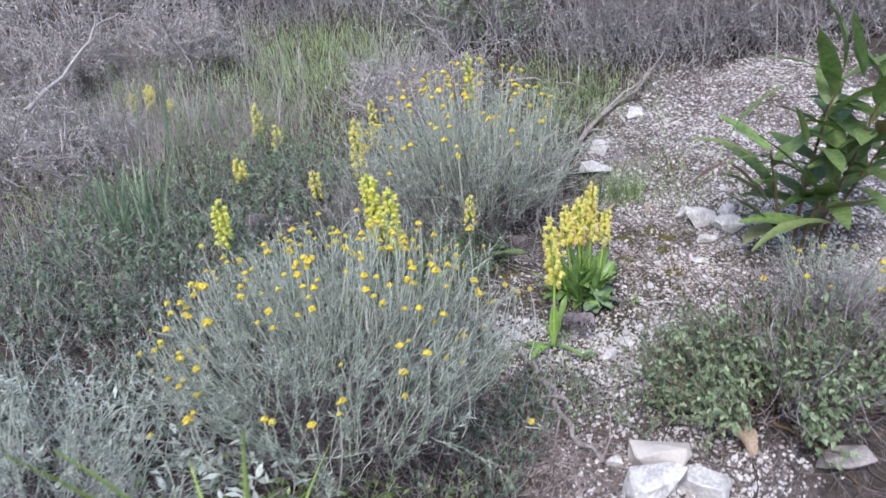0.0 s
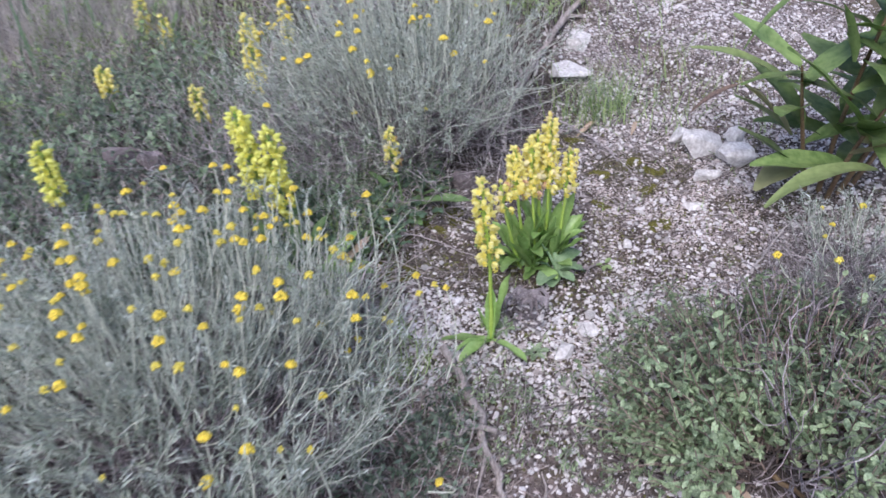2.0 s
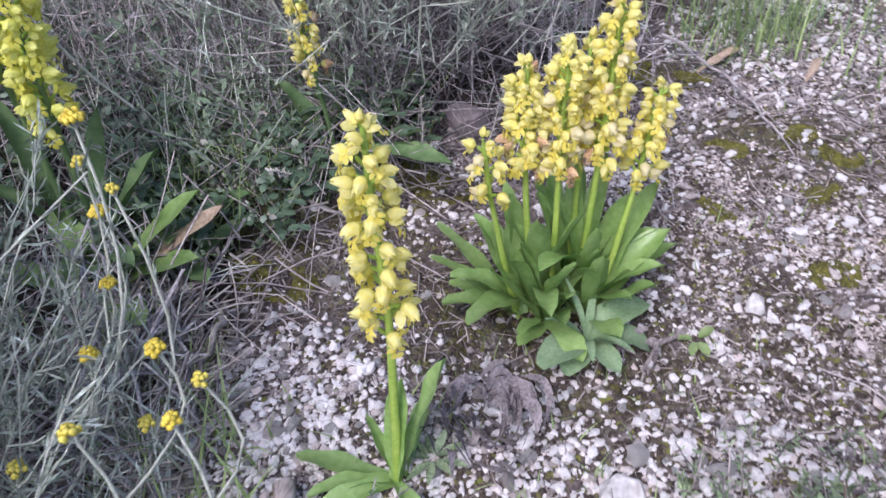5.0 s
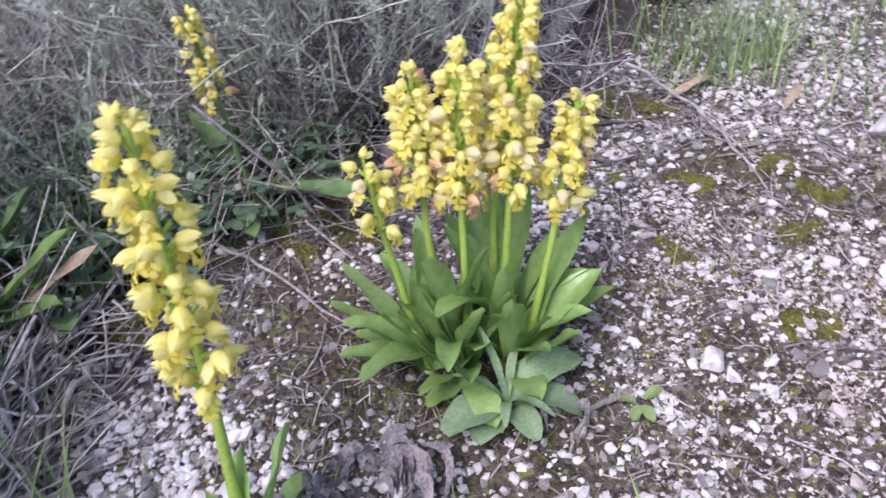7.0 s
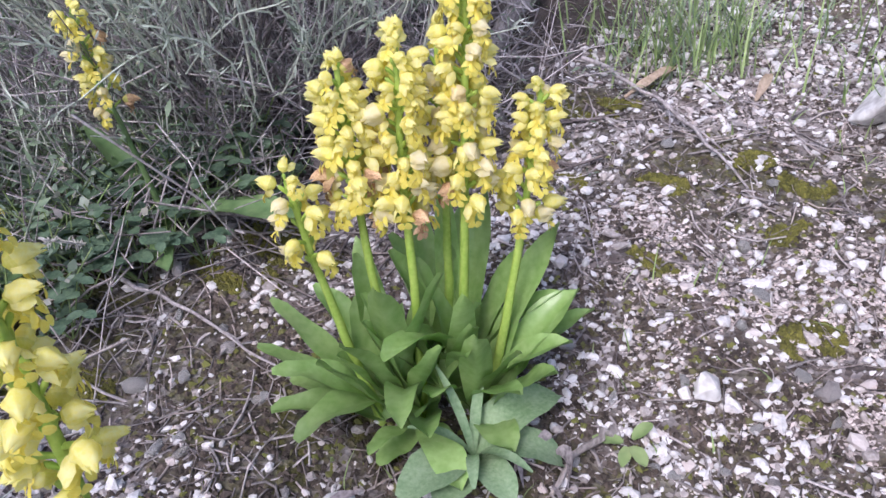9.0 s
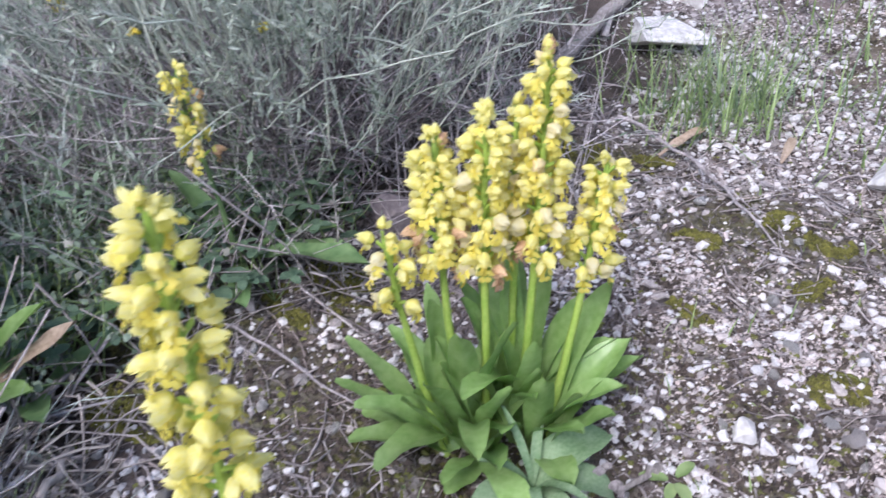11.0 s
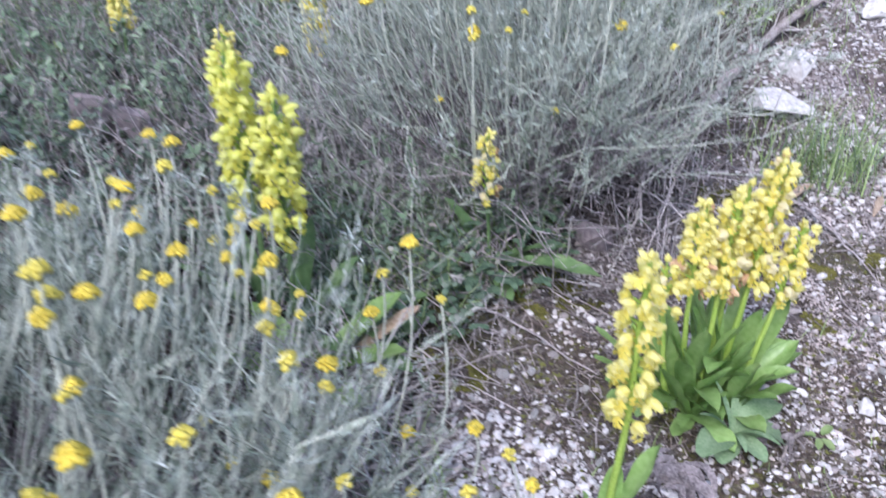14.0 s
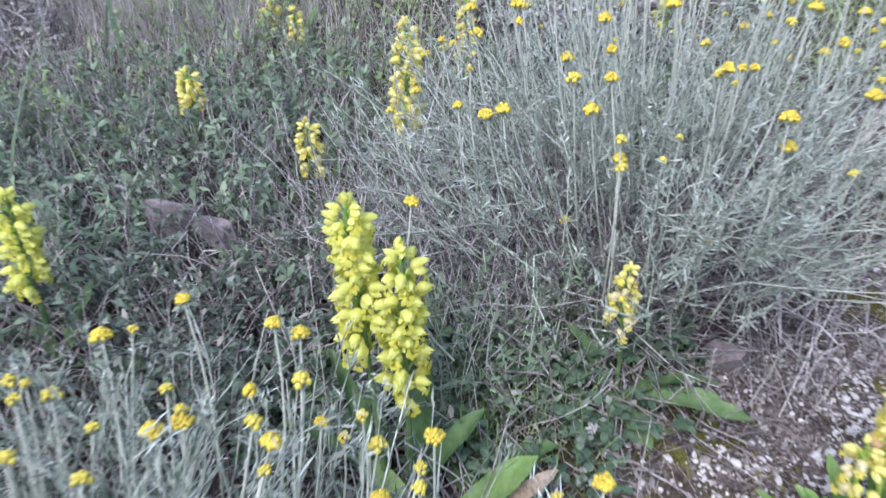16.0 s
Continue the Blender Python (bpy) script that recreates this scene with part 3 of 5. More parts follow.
clump_orchid(3, (0.384, 1.822), (0.399, 1.858, 0.412), 42, 0.56, 0.05, "tallest orchid of the clump with a long yellow spike", (0.002, 0), [
    (262, 106, 0.150, 0.036, 0.90), (78, 71, 0.165, 0.027, 0.08), (104, 70, 0.169, 0.024, 0.05), (338, 100, 0.104, 0.033, 0.40), (300, 80, 0.115, 0.030, 0.2)])
clump_orchid(4, (0.402, 1.815), (0.441, 1.870, 0.328), 19, 0.66, 0.04, "orchid of the clump leaning outward with yellow flowers", (0.004, 0), [
    (302, 56, 0.075, 0.034, 0.50), (35, 67, 0.127, 0.036, 0.30), (40, 58, 0.120, 0.026, 0.35), (353, 84, 0.109, 0.028, 0.60), (55, 71, 0.160, 0.034, 0.20), (330, 72, 0.105, 0.032, 0.35)])
clump_orchid(5, (0.374, 1.835), (0.378, 1.872, 0.366), 14, 0.63, 0.05, "orchid at the back of the clump with yellow flowers", (0, 0), [
    (88, 71, 0.139, 0.026, 0.10), (163, 92, 0.140, 0.031, 0.35), (122, 70, 0.144, 0.025, 0.10), (20, 62, 0.12, 0.028, 0.3)])

few = [(10, 24, 0.12, 0.028, 0.3), (150, 40, 0.10, 0.026, 0.3), (250, 30, 0.09, 0.026, 0.3), (70, 60, 0.12, 0.024, 0.1)]
orchid(on(0.080, 1.930), (0.078, 1.910, 0.380), 21, 0.58, [(2, 22, 0.13, 0.034, 0.28), (350, 30, 0.16, 0.032, 0.35), (20, 40, 0.12, 0.030, 0.4), (175, 62, 0.11, 0.028, 0.15), (215, 35, 0.10, 0.028, 0.3), (300, 18, 0.09, 0.028, 0.3)], 50,
       "small yellow orchid in front of a grey bush, past its bloom", group=GRN, faded=0.08, size=0.95)
orchid(on(-0.150, 1.745), (-0.165, 1.742, 0.502), 52, 0.54, [(200, 60, 0.16, 0.032, 0.2), (120, 50, 0.14, 0.03, 0.3), (300, 40, 0.12, 0.03, 0.4), (160, 78, 0.19, 0.03, 0.1)], 51,
       "tall greenish yellow orchid behind a flowering bush", "green", GRN, 1.32)
orchid(on(-0.118, 1.735), (-0.118, 1.752, 0.456), 46, 0.50, [(30, 66, 0.15, 0.032, 0.2), (330, 50, 0.13, 0.03, 0.4), (80, 76, 0.17, 0.03, 0.1)], 52,
       "greenish yellow orchid beside a taller one", "green", GRN, 1.32)
for i, (x, y, z, n, st, tone, sz) in enumerate([
        (-0.562, 1.735, 0.462, 19, 0.5, "green", 0.95), (-0.678, 2.215, 0.452, 17, 0.55, "yellow", 0.9), (-0.715, 2.570, 0.562, 17, 0.2, "yellow", 1.0),
        (-0.282, 2.190, 0.556, 24, 0.45, "yellow", 1.0), (-0.632, 2.510, 0.490, 15, 0.2, "yellow", 1.0), (-0.404, 2.110, 0.426, 13, 0.5, "yellow", 0.8),
        (0.063, 2.610, 0.680, 24, 0.4, "green", 1.15), (-0.270, 2.460, 0.566, 20, 0.4, "yellow", 1.0), (-1.275, 2.760, 0.604, 16, 0.2, "yellow", 1.0),
        (-1.194, 2.760, 0.630, 22, 0.2, "yellow", 1.1), (-1.116, 2.760, 0.574, 16, 0.2, "yellow", 1.0)]):
    orchid(on(x, y - 0.01), (x, y, z - 0.005), int(n * (1.8 if y < 2.4 else 1.25)), st, few, 60 + i, "pale yellow orchid spike among dry grass and low green shrubs", tone, GRN, sz * (1.25 if y < 2.4 else 1.08))

# ---------------------------------------------------------------- everlasting bushes


def head_mesh(seed, mat, n=17, spread=0.0075, ball=0.0026):
    """A dome of small round flower heads on short branchlets."""
    rng = np.random.default_rng(seed)
    sets = []
    a = np.arange(n) * 2.39996
    r = np.sqrt((np.arange(n) + 0.5) / n)
    C = np.stack([r * np.cos(a) * spread, r * np.sin(a) * spread, 0.0060 * (1 - r ** 2) + rng.normal(0, 0.0006, n)], -1)
    th = np.linspace(0.0, math.pi, 5)
    ph = np.arange(5) * math.tau / 5
    T, Ph = np.meshgrid(th, ph, indexing="ij")
    S = np.stack([np.sin(T) * np.cos(Ph), np.sin(T) * np.sin(Ph), np.cos(T) * 1.05], -1).reshape(-1, 3)
    i = (np.arange(4)[:, None] * 5 + np.arange(5)).ravel()
    j = (np.arange(4)[:, None] * 5 + (np.arange(5) + 1) % 5).ravel()
    F = np.stack([j, i, i + 5, j + 5], -1)
    rad = ball * rng.uniform(0.8, 1.15, n)
    V = (S[None] * rad[:, None, None] * (1 + rng.normal(0, 0.07, (n, 25, 1))) + C[:, None]).reshape(-1, 3)
    sets.append((V, (F[None] + (np.arange(n) * 25)[:, None, None]).reshape(-1, 4), 0))
    P = np.stack([np.zeros((n, 3)) + np.array([0, 0, -0.008]), C * np.array([0.6, 0.6, 0]) + np.array([0, 0, -0.003]), C], 1)
    sets.append((*tubes(P, np.full((n, 3), 0.0006), 3), 1))
    return mesh("flower_head", sets, [mat, SILVERSTEM])


HEADS = [head_mesh(i, GOLD, 15 + 3 * i, 0.0056 + 0.0007 * i, 0.0025) for i in range(5)] + [head_mesh(9, LEMON, 9, 0.005, 0.0024), head_mesh(10, LEMON, 12, 0.006)]


def everlasting(at, crown, radius, top, tips, count, shoots, skirt, seed, label, young=0.5, leafy=34, spread=0.7, trail=1.16, twig=None, reach=(0.92, 1.06), needle=(0.009, 0.024), angle=0.68, wander=0.19, width=(0.0012, 0.0021)):
    """A rounded bush of felted stems with narrow leaves, grey twigs below and stalks that each end in a flat yellow head.
    radius: half widths in x and y; top: height; tips: heads whose places are known, the rest are spread over the dome."""
    rng = np.random.default_rng(seed)
    at = np.array(at, float)
    root = thing("everlasting_bush", at, label, "flowering bush", "everlasting bushes")
    # leafy shoots fan out from the crown and end under the dome
    def dome(n, lo, hi, edge=0.97):
        x, y = disc(n, rng)
        x, y = x * edge, y * edge
        z = 1 - 0.42 * (x * x + y * y) ** 1.5
        s = rng.uniform(lo, hi, n)
        return np.stack([x * radius[0] * (0.8 + 0.2 * s), y * radius[1] * (0.8 + 0.2 * s), z * top * s], -1)
    limbs = shoots // 4
    A = dome(limbs, 0.26, 0.64)
    s = np.linspace(0, 1, 6)[None, :, None]
    Bc = np.stack([*disc(limbs, rng), np.zeros(limbs)], -1) * crown
    PL = Bc[:, None] * (1 - s) + A[:, None] * s + np.sin(s * math.pi) * np.array([0, 0, -0.02]) + np.cumsum(rng.normal(0, 0.008, (limbs, 6, 3)), 1)
    wood = tubes(PL, taper(PL, 0.0021, 0.5), 4)
    Q = np.repeat(PL[:, -1], 4, 0) + rng.normal(0, 0.012, (limbs * 4, 3))
    out = Q * np.array([1 / radius[0], 1 / radius[1], 0]) * spread + np.array([0, 0, 1.0]) + rng.normal(0, 0.28, Q.shape)
    shoots = len(Q)
    P = grow(Q, out, rng.uniform(0.28, 0.52, shoots) * top * np.clip(1.25 - 0.5 * Q[:, 2] / top, 0.5, 1.2), 6, rng, wander, 0.10)
    stems = tubes(P, taper(P, 0.0009, 0.6), 4)
    B2, D2, N2, _ = along(P, shoots * leafy, 0.02, 0.98, rng, angle, 0.28)
    n2 = len(B2)
    lv = leaves(B2, D2, N2, rng.uniform(*needle, n2), rng.uniform(*width, n2), 2, 2, rng.uniform(-0.5, 0.3, n2))
    # short pale leaves crowd the ends of the young shoots
    pick = rng.random(shoots) < 0.55
    T = np.repeat(P[pick][:, -1], 10, 0) + rng.normal(0, 0.0045, (10 * pick.sum(), 3))
    TD = unit(np.repeat(unit(P[pick][:, -1] - P[pick][:, -2]), 10, 0) * 0.7 + rng.normal(0, 0.55, T.shape))
    tuft = leaves(T, TD, rng.normal(0, 1, T.shape) + np.array([0, 0, 0.6]), rng.uniform(0.007, 0.016, len(T)), rng.uniform(0.0011, 0.0019, len(T)), 2, 2, rng.uniform(-0.3, 0.4, len(T)))
    tagged(part("foliage", mesh("foliage", [(*stems, 0), (*lv, 1), (*wood, 2), (*tuft, 3)], [SILVERSTEM, SILVER, VIOLETTWIG, SILVERTIP]), root, "felted grey-green stems with narrow leaves"), kind="stuff")
    # dry grey twigs and old growth under the green
    m = skirt
    E3 = dome(m, 0.3, 0.74, trail)
    E3[:, 2] *= rng.uniform(0.06, 1, m)
    B3 = E3 * np.array([0.35, 0.35, 0]) + np.stack([*disc(m, rng), np.zeros(m)], -1) * crown
    P3 = B3[:, None] * (1 - s) + E3[:, None] * s + np.cumsum(rng.normal(0, 0.016, (m, 6, 3)), 1)
    tw = tubes(P3, taper(P3, 0.0010, 0.5), 3)
    B4, D4, N4, _ = along(P3, m * 19, 0.25, 1.0, rng, 0.9, 0.4)
    n4 = len(B4)
    D4 = unit(D4 + rng.normal(0, 0.3, D4.shape))
    side = grow(B4[: m * 2], D4[: m * 2], rng.uniform(0.02, 0.06, m * 2), 4, rng, 0.35)
    tw2 = tubes(side, taper(side, 0.0006, 0.6), 3)
    lv2 = leaves(B4, D4, N4, rng.uniform(0.007, 0.018, n4), rng.uniform(0.0018, 0.0034, n4), 1, 2, 0.2)
    tagged(part("brushwood", mesh("brushwood", [(*tw, 0), (*tw2, 0), (*lv2, 1)], [twig or TWIG, DEADLEAF]), root, "tangle of dry grey twigs"), kind="stuff")
    # stalks with flower heads
    tips = [np.array(t) - at for t in tips]
    free = dome(max(count - len(tips), 0), *reach)
    for e in [*tips, *free]:
        f = 0.5 + 0.36 * float(np.clip((math.hypot(e[0] / radius[0], e[1] / radius[1]) - 0.6) / 0.4, 0, 1))
        b = np.array([e[0] * f + rng.normal(0, 0.02), e[1] * f + rng.normal(0, 0.02), max(0.03, e[2] * rng.uniform(0.34, 0.58) * (1.5 - f))])
        q = np.linspace(0, 1, 6)[:, None]
        p = b * (1 - q) + e * q + np.sin(q * math.pi) * np.array([e[0] * 0.06, e[1] * 0.06, -0.008]) + np.sin(q * math.pi) * rng.normal(0, 0.005, 3)
        sets = [(*tubes(p[None], np.linspace(0.0014, 0.0010, 6)[None], 5), 0)]
        bb, dd, nn2, _ = along(p[None], 11, 0.1, 0.85, rng, 0.45, 0.15)
        sets.append((*leaves(bb, dd, nn2, rng.uniform(0.012, 0.022, 11), 0.0016, 2, 2, 0.15), 1))
        ob = part("flower_stalk", mesh("flower_stalk", sets, [PALESTEM, SILVER]), root)
        d = Vector(p[-1] - p[-2]).normalized() * 0.6 + Vector((0, 0, 0.6))
        rot = d.to_track_quat("Z", "Y").to_matrix().to_4x4()
        k = 5 + rng.integers(0, 2) if rng.random() < young else rng.integers(0, 5)
        part("flower_head", HEADS[k], ob, "", Matrix.Translation(p[-1]) @ rot @ Matrix.Rotation(rng.uniform(0, 6.28), 4, "Z") @ Matrix.Scale(rng.uniform(0.62, 1.08), 4))
    return root


more_tips = [(0.089, 1.580, 0.411), (0.057, 1.600, 0.363), (0.058, 1.580, 0.268), (0.196, 1.500, 0.283), (0.112, 1.500, 0.284), (0.184, 1.420, 0.326), (-0.275, 1.640, 0.450), (-0.333, 1.600, 0.428), (-0.297, 1.600, 0.441),
             (-0.175, 1.620, 0.460), (-0.153, 1.620, 0.455), (-0.125, 1.570, 0.455), (-0.218, 1.540, 0.449), (-0.251, 1.500, 0.439), (-0.198, 1.500, 0.451), (-0.023, 1.560, 0.440), (-0.075, 1.560, 0.444), (-0.026, 1.540, 0.430)]
high_tips = [(-0.011, 1.500, 0.460), (-0.100, 1.480, 0.467), (-0.196, 1.440, 0.471), (0.020, 1.480, 0.440), (-0.094, 1.300, 0.508), (-0.127, 1.280, 0.498), (-0.088, 1.220, 0.513), (-0.022, 1.330, 0.486)]
everlasting(on(-0.20, 1.29), 0.12, (0.36, 0.37), 0.40, more_tips + high_tips + [
    (-0.456, 1.373, 0.484), (-0.478, 1.229, 0.403), (-0.046, 1.100, 0.482), (-0.213, 1.214, 0.494), (-0.001, 1.276, 0.419), (-0.389, 1.059, 0.400),
    (-0.227, 0.979, 0.328), (-0.106, 1.025, 0.328), (-0.133, 0.933, 0.347), (-0.006, 1.154, 0.364), (0.209, 1.240, 0.119), (0.123, 1.558, 0.376),
    (0.037, 1.616, 0.306), (0.167, 1.503, 0.301), (0.221, 1.448, 0.315)], 180, 660, 620, 101,
    "large rounded silvery bush covered with yellow button flowers", leafy=27, trail=1.04, twig=VIOLETTWIG, needle=(0.011, 0.029), width=(0.0016, 0.0028))
everlasting(on(0.06, 2.17), 0.10, (0.31, 0.28), 0.45, [
    (0.160, 2.088, 0.534), (0.124, 2.158, 0.558), (0.204, 2.090, 0.604), (0.020, 2.103, 0.570), (-0.028, 2.065, 0.557), (-0.078, 1.961, 0.525),
    (-0.100, 1.972, 0.514), (-0.208, 1.959, 0.512), (0.017, 1.957, 0.535), (-0.113, 1.768, 0.502), (-0.003, 1.967, 0.397), (0.216, 1.995, 0.500),
    (0.152, 1.936, 0.408), (0.108, 1.940, 0.520)], 130, 640, 250, 102,
    "rounded grey bush with yellow button flowers and bare twigs below", 0.55, leafy=34, spread=1.25, trail=1.04, twig=VIOLETTWIG, reach=(0.98, 1.16), needle=(0.008, 0.019), angle=0.90, wander=0.26, width=(0.0016, 0.0027))
everlasting(on(0.93, 1.66), 0.06, (0.16, 0.14), 0.17, [(0.841, 1.598, 0.307)], 16, 90, 360, 103,
    "low grey bush with a few small yellow flower heads", 0.5, 24)
everlasting(on(-0.01, 1.48), 0.06, (0.13, 0.12), 0.17, [], 6, 90, 14, 105,
    "low outer shoots of silvery bush over the gravel edge", 0.5, 24)

# ---------------------------------------------------------------- rocks


def rock(at, size, turn, seed, label, tilt=0, mat=None, name="rock", rough=0.11):
    """An angular broken stone with uneven faces and worn edges."""
    rng = np.random.default_rng(seed)
    bm = bmesh.new()
    for _ in range(15):
        q = rng.uniform(-1, 1, 3)
        q[rng.integers(0, 3)] = rng.choice((-1, 1))
        bm.verts.new(Vector(q * rng.uniform(0.80, 1.0) * 0.56))
    hull = bmesh.ops.convex_hull(bm, input=bm.verts[:])
    bmesh.ops.delete(bm, geom=[e for e in hull["geom_interior"] if isinstance(e, bmesh.types.BMVert)], context="VERTS")
    bmesh.ops.dissolve_limit(bm, angle_limit=0.28, verts=bm.verts[:], edges=bm.edges[:])
    bmesh.ops.bevel(bm, geom=bm.edges[:], offset=0.025, segments=1, affect="EDGES", clamp_overlap=True)
    bmesh.ops.triangulate(bm, faces=bm.faces[:])
    bmesh.ops.subdivide_edges(bm, edges=bm.edges[:], cuts=2, use_grid_fill=True)
    for v in bm.verts:
        n = noise.noise_vector(v.co * 3.1 + Vector((seed, 0, 0))) * rough * 0.4 + noise.noise_vector(v.co * 9 + Vector((0, seed, 0))) * rough * 0.16
        v.co += n
        v.co = Vector((v.co.x * size[0], v.co.y * size[1], v.co.z * size[2]))
    me = bpy.data.meshes.new(name)
    bm.to_mesh(me)
    bm.free()
    me.materials.append(mat or ROCK)
    ob = new(name, me)
    ob.matrix_basis = pose(*at, tilt, tilt * 0.5, turn)
    return tagged(ob, label, "rock")


def stone(x, y, size, turn, seed, label, sink=0.3, tilt=0, mat=None):
    return rock((x, y, float(height(x, y)) + size[2] * (0.5 - sink)), size, turn, seed, label, tilt, mat)


stone(0.772, 2.165, (0.100, 0.058, 0.052), 12, 1, "white angular limestone block beside a sapling", 0.1, 8)
stone(0.728, 2.200, (0.045, 0.045, 0.044), 50, 2, "small white limestone wedge leaning on a block", 0.1, 14)
stone(0.835, 2.105, (0.080, 0.052, 0.056), -6, 3, "squarish white limestone block on gravel", 0.1, 4)
stone(0.845, 2.165, (0.04, 0.035, 0.05), 30, 4, "small white limestone chip behind a block", 0.1)
stone(0.769, 2.062, (0.068, 0.030, 0.022), 20, 5, "flat white limestone flake on the path", 0.25, 8)
stone(0.490, 2.455, (0.112, 0.080, 0.045), 25, 6, "white limestone slab beside a grass tuft", 0.25, 14)
stone(0.514, 2.585, (0.066, 0.055, 0.050), -20, 7, "white limestone lump beside a dead branch", 0.3)
stone(0.667, 2.745, (0.06, 0.05, 0.045), 10, 8, "pale flat stone on the upper path", 0.3)
stone(0.455, 1.215, (0.115, 0.075, 0.065), 8, 9, "large white limestone rock with a cracked face", 0.25, 6)
stone(0.430, 1.130, (0.12, 0.08, 0.07), 25, 10, "large white limestone rock at the path edge", 0.25, -8)
stone(0.525, 1.140, (0.095, 0.08, 0.06), -30, 11, "white limestone rock beside a larger one", 0.25)
stone(0.365, 1.200, (0.035, 0.03, 0.028), 0, 12, "small rounded white stone by a root", 0.25)
stone(0.790, 1.170, (0.09, 0.07, 0.05), 15, 13, "pale pinkish stone under the rockrose", 0.3, 0, DULLROCK)
# a curled dry leaf, for which a small grey rock stands in
stone(0.205, 2.050, (0.060, 0.035, 0.040), -15, 14, "grey brown curled dry leaf under the bush, shaped as a stone", 0.25, 10, GREYROCK)
stone(0.462, 1.640, (0.045, 0.032, 0.026), 20, 15, "flat white pebble on gravel", 0.3)
stone(0.410, 1.568, (0.034, 0.028, 0.028), 70, 16, "white rounded pebble on gravel", 0.2)
stone(0.560, 1.860, (0.020, 0.016, 0.022), 10, 17, "upright white pebble on the path", 0.2)
stone(0.715, 1.975, (0.07, 0.035, 0.012), 8, 18, "flat pale flake half sunk in soil", 0.5)
for i, (x, y, r) in enumerate([(-0.545, 1.955, 15), (-0.475, 1.950, -12)]):
    rock((x, y, float(height(x, y)) + 0.05), (0.075, 0.022, 0.085), r, 40 + i, "upright grey stone slab among green undergrowth", 12, GREYROCK, "stone_slab", 0.22)

# ---------------------------------------------------------------- sapling


def blade_to(root, base, tip, W, bend, seed, mat, label="", fold=0.3):
    """A leaf from its base to its tip, arched on the way."""
    c = Vector(tip) - Vector(base)
    az = math.degrees(math.atan2(c.y, c.x))
    el = math.degrees(math.asin(c.z / c.length)) + math.degrees(bend)
    return leaf_part(root, az, el, c.length * (bend / math.sin(bend) if bend else 1), W, bend, seed, mat, base, fold, 0.02, "leaf", label, LONGLEAF)


LONGLEAF = lambda s: np.sin(math.pi * np.clip(0.05 + 0.93 * s, 0, 0.985) ** 0.9) ** 0.8


def sapling(at, seed):
    """A young tree with reddish stems and long leathery leaves."""
    rng = np.random.default_rng(seed)
    root = thing("sapling", at, "young evergreen sapling with long dark leathery leaves", "sapling")
    ends = [((0.0, 0.0), (-0.08, -0.06, 0.30), 6), ((0.02, -0.01), (0.07, -0.08, 0.50), 14), ((0.05, -0.02), (0.17, -0.10, 0.46), 15), ((0.08, 0.0), (0.27, -0.08, 0.42), 13), ((0.03, -0.03), (0.08, -0.10, 0.24), 9)]
    for (bx, by), e, n in ends:
        s = np.linspace(0, 1, 9)[:, None]
        p = np.array([bx, by, -0.02]) * (1 - s) + np.array(e) * s + np.sin(s * math.pi) * rng.normal(0, 0.012, 3)
        part("stem", mesh("stem", [tubes(p[None], np.linspace(0.0062, 0.0025, 9)[None], 7)], REDSTEM), root)
        turn = rng.uniform(0, 360)
        for j in range(n):
            f = 0.30 + 0.70 * j / (n - 1)
            k = min(int(f * 8), 7)
            c = p[k] * (1 - f * 8 + k) + p[k + 1] * (f * 8 - k)
            turn += 137.5 + rng.normal(0, 15)
            leaf_part(root, turn, 22 + 38 * f ** 2 + rng.normal(0, 14), rng.uniform(0.14, 0.22), rng.uniform(0.050, 0.066), rng.uniform(0.0, 0.45), j, SAPLEAF, tuple(c), 0.3, 0.02, shape=LONGLEAF)
    for i, (b, t, w, bend) in enumerate([
            ((-0.005, -0.025, 0.035), (-0.190, -0.105, 0.198), 0.038, 0.10), ((0.060, -0.150, 0.120), (-0.150, -0.185, 0.070), 0.036, 0.55), ((-0.060, -0.055, 0.285), (-0.196, -0.085, 0.282), 0.034, 0.20),
            ((-0.070, -0.035, 0.150), (-0.190, -0.080, 0.280), 0.036, 0.15), ((-0.100, -0.035, 0.270), (-0.279, -0.035, 0.338), 0.024, 0.25), ((-0.055, -0.065, 0.470), (-0.188, -0.065, 0.340), 0.014, 0.40),
            ((0.088, -0.085, 0.460), (-0.115, -0.085, 0.546), 0.038, 0.30), ((0.095, -0.135, 0.490), (0.052, -0.135, 0.646), 0.040, 0.05), ((0.064, -0.085, 0.150), (-0.132, -0.135, 0.357), 0.050, 0.20),
            ((-0.066, -0.035, 0.146), (-0.188, -0.035, 0.239), 0.036, 0.20), ((0.0, -0.085, 0.310), (-0.037, -0.085, 0.417), 0.026, 0.05), ((0.085, -0.085, 0.345), (-0.025, -0.085, 0.381), 0.034, 0.25)]):
        blade_to(root, b, t, w * 1.35, bend, i, SAPLEAF)
    blade_to(root, (-0.196, -0.085, 0.282), (-0.286, -0.115, 0.238), 0.014, 0.35, 20, BROWNLEAF, "curled dead brown leaf tip", 0.7)
    return root


sapling(on(0.955, 1.985), 7)

# ---------------------------------------------------------------- rockrose bush


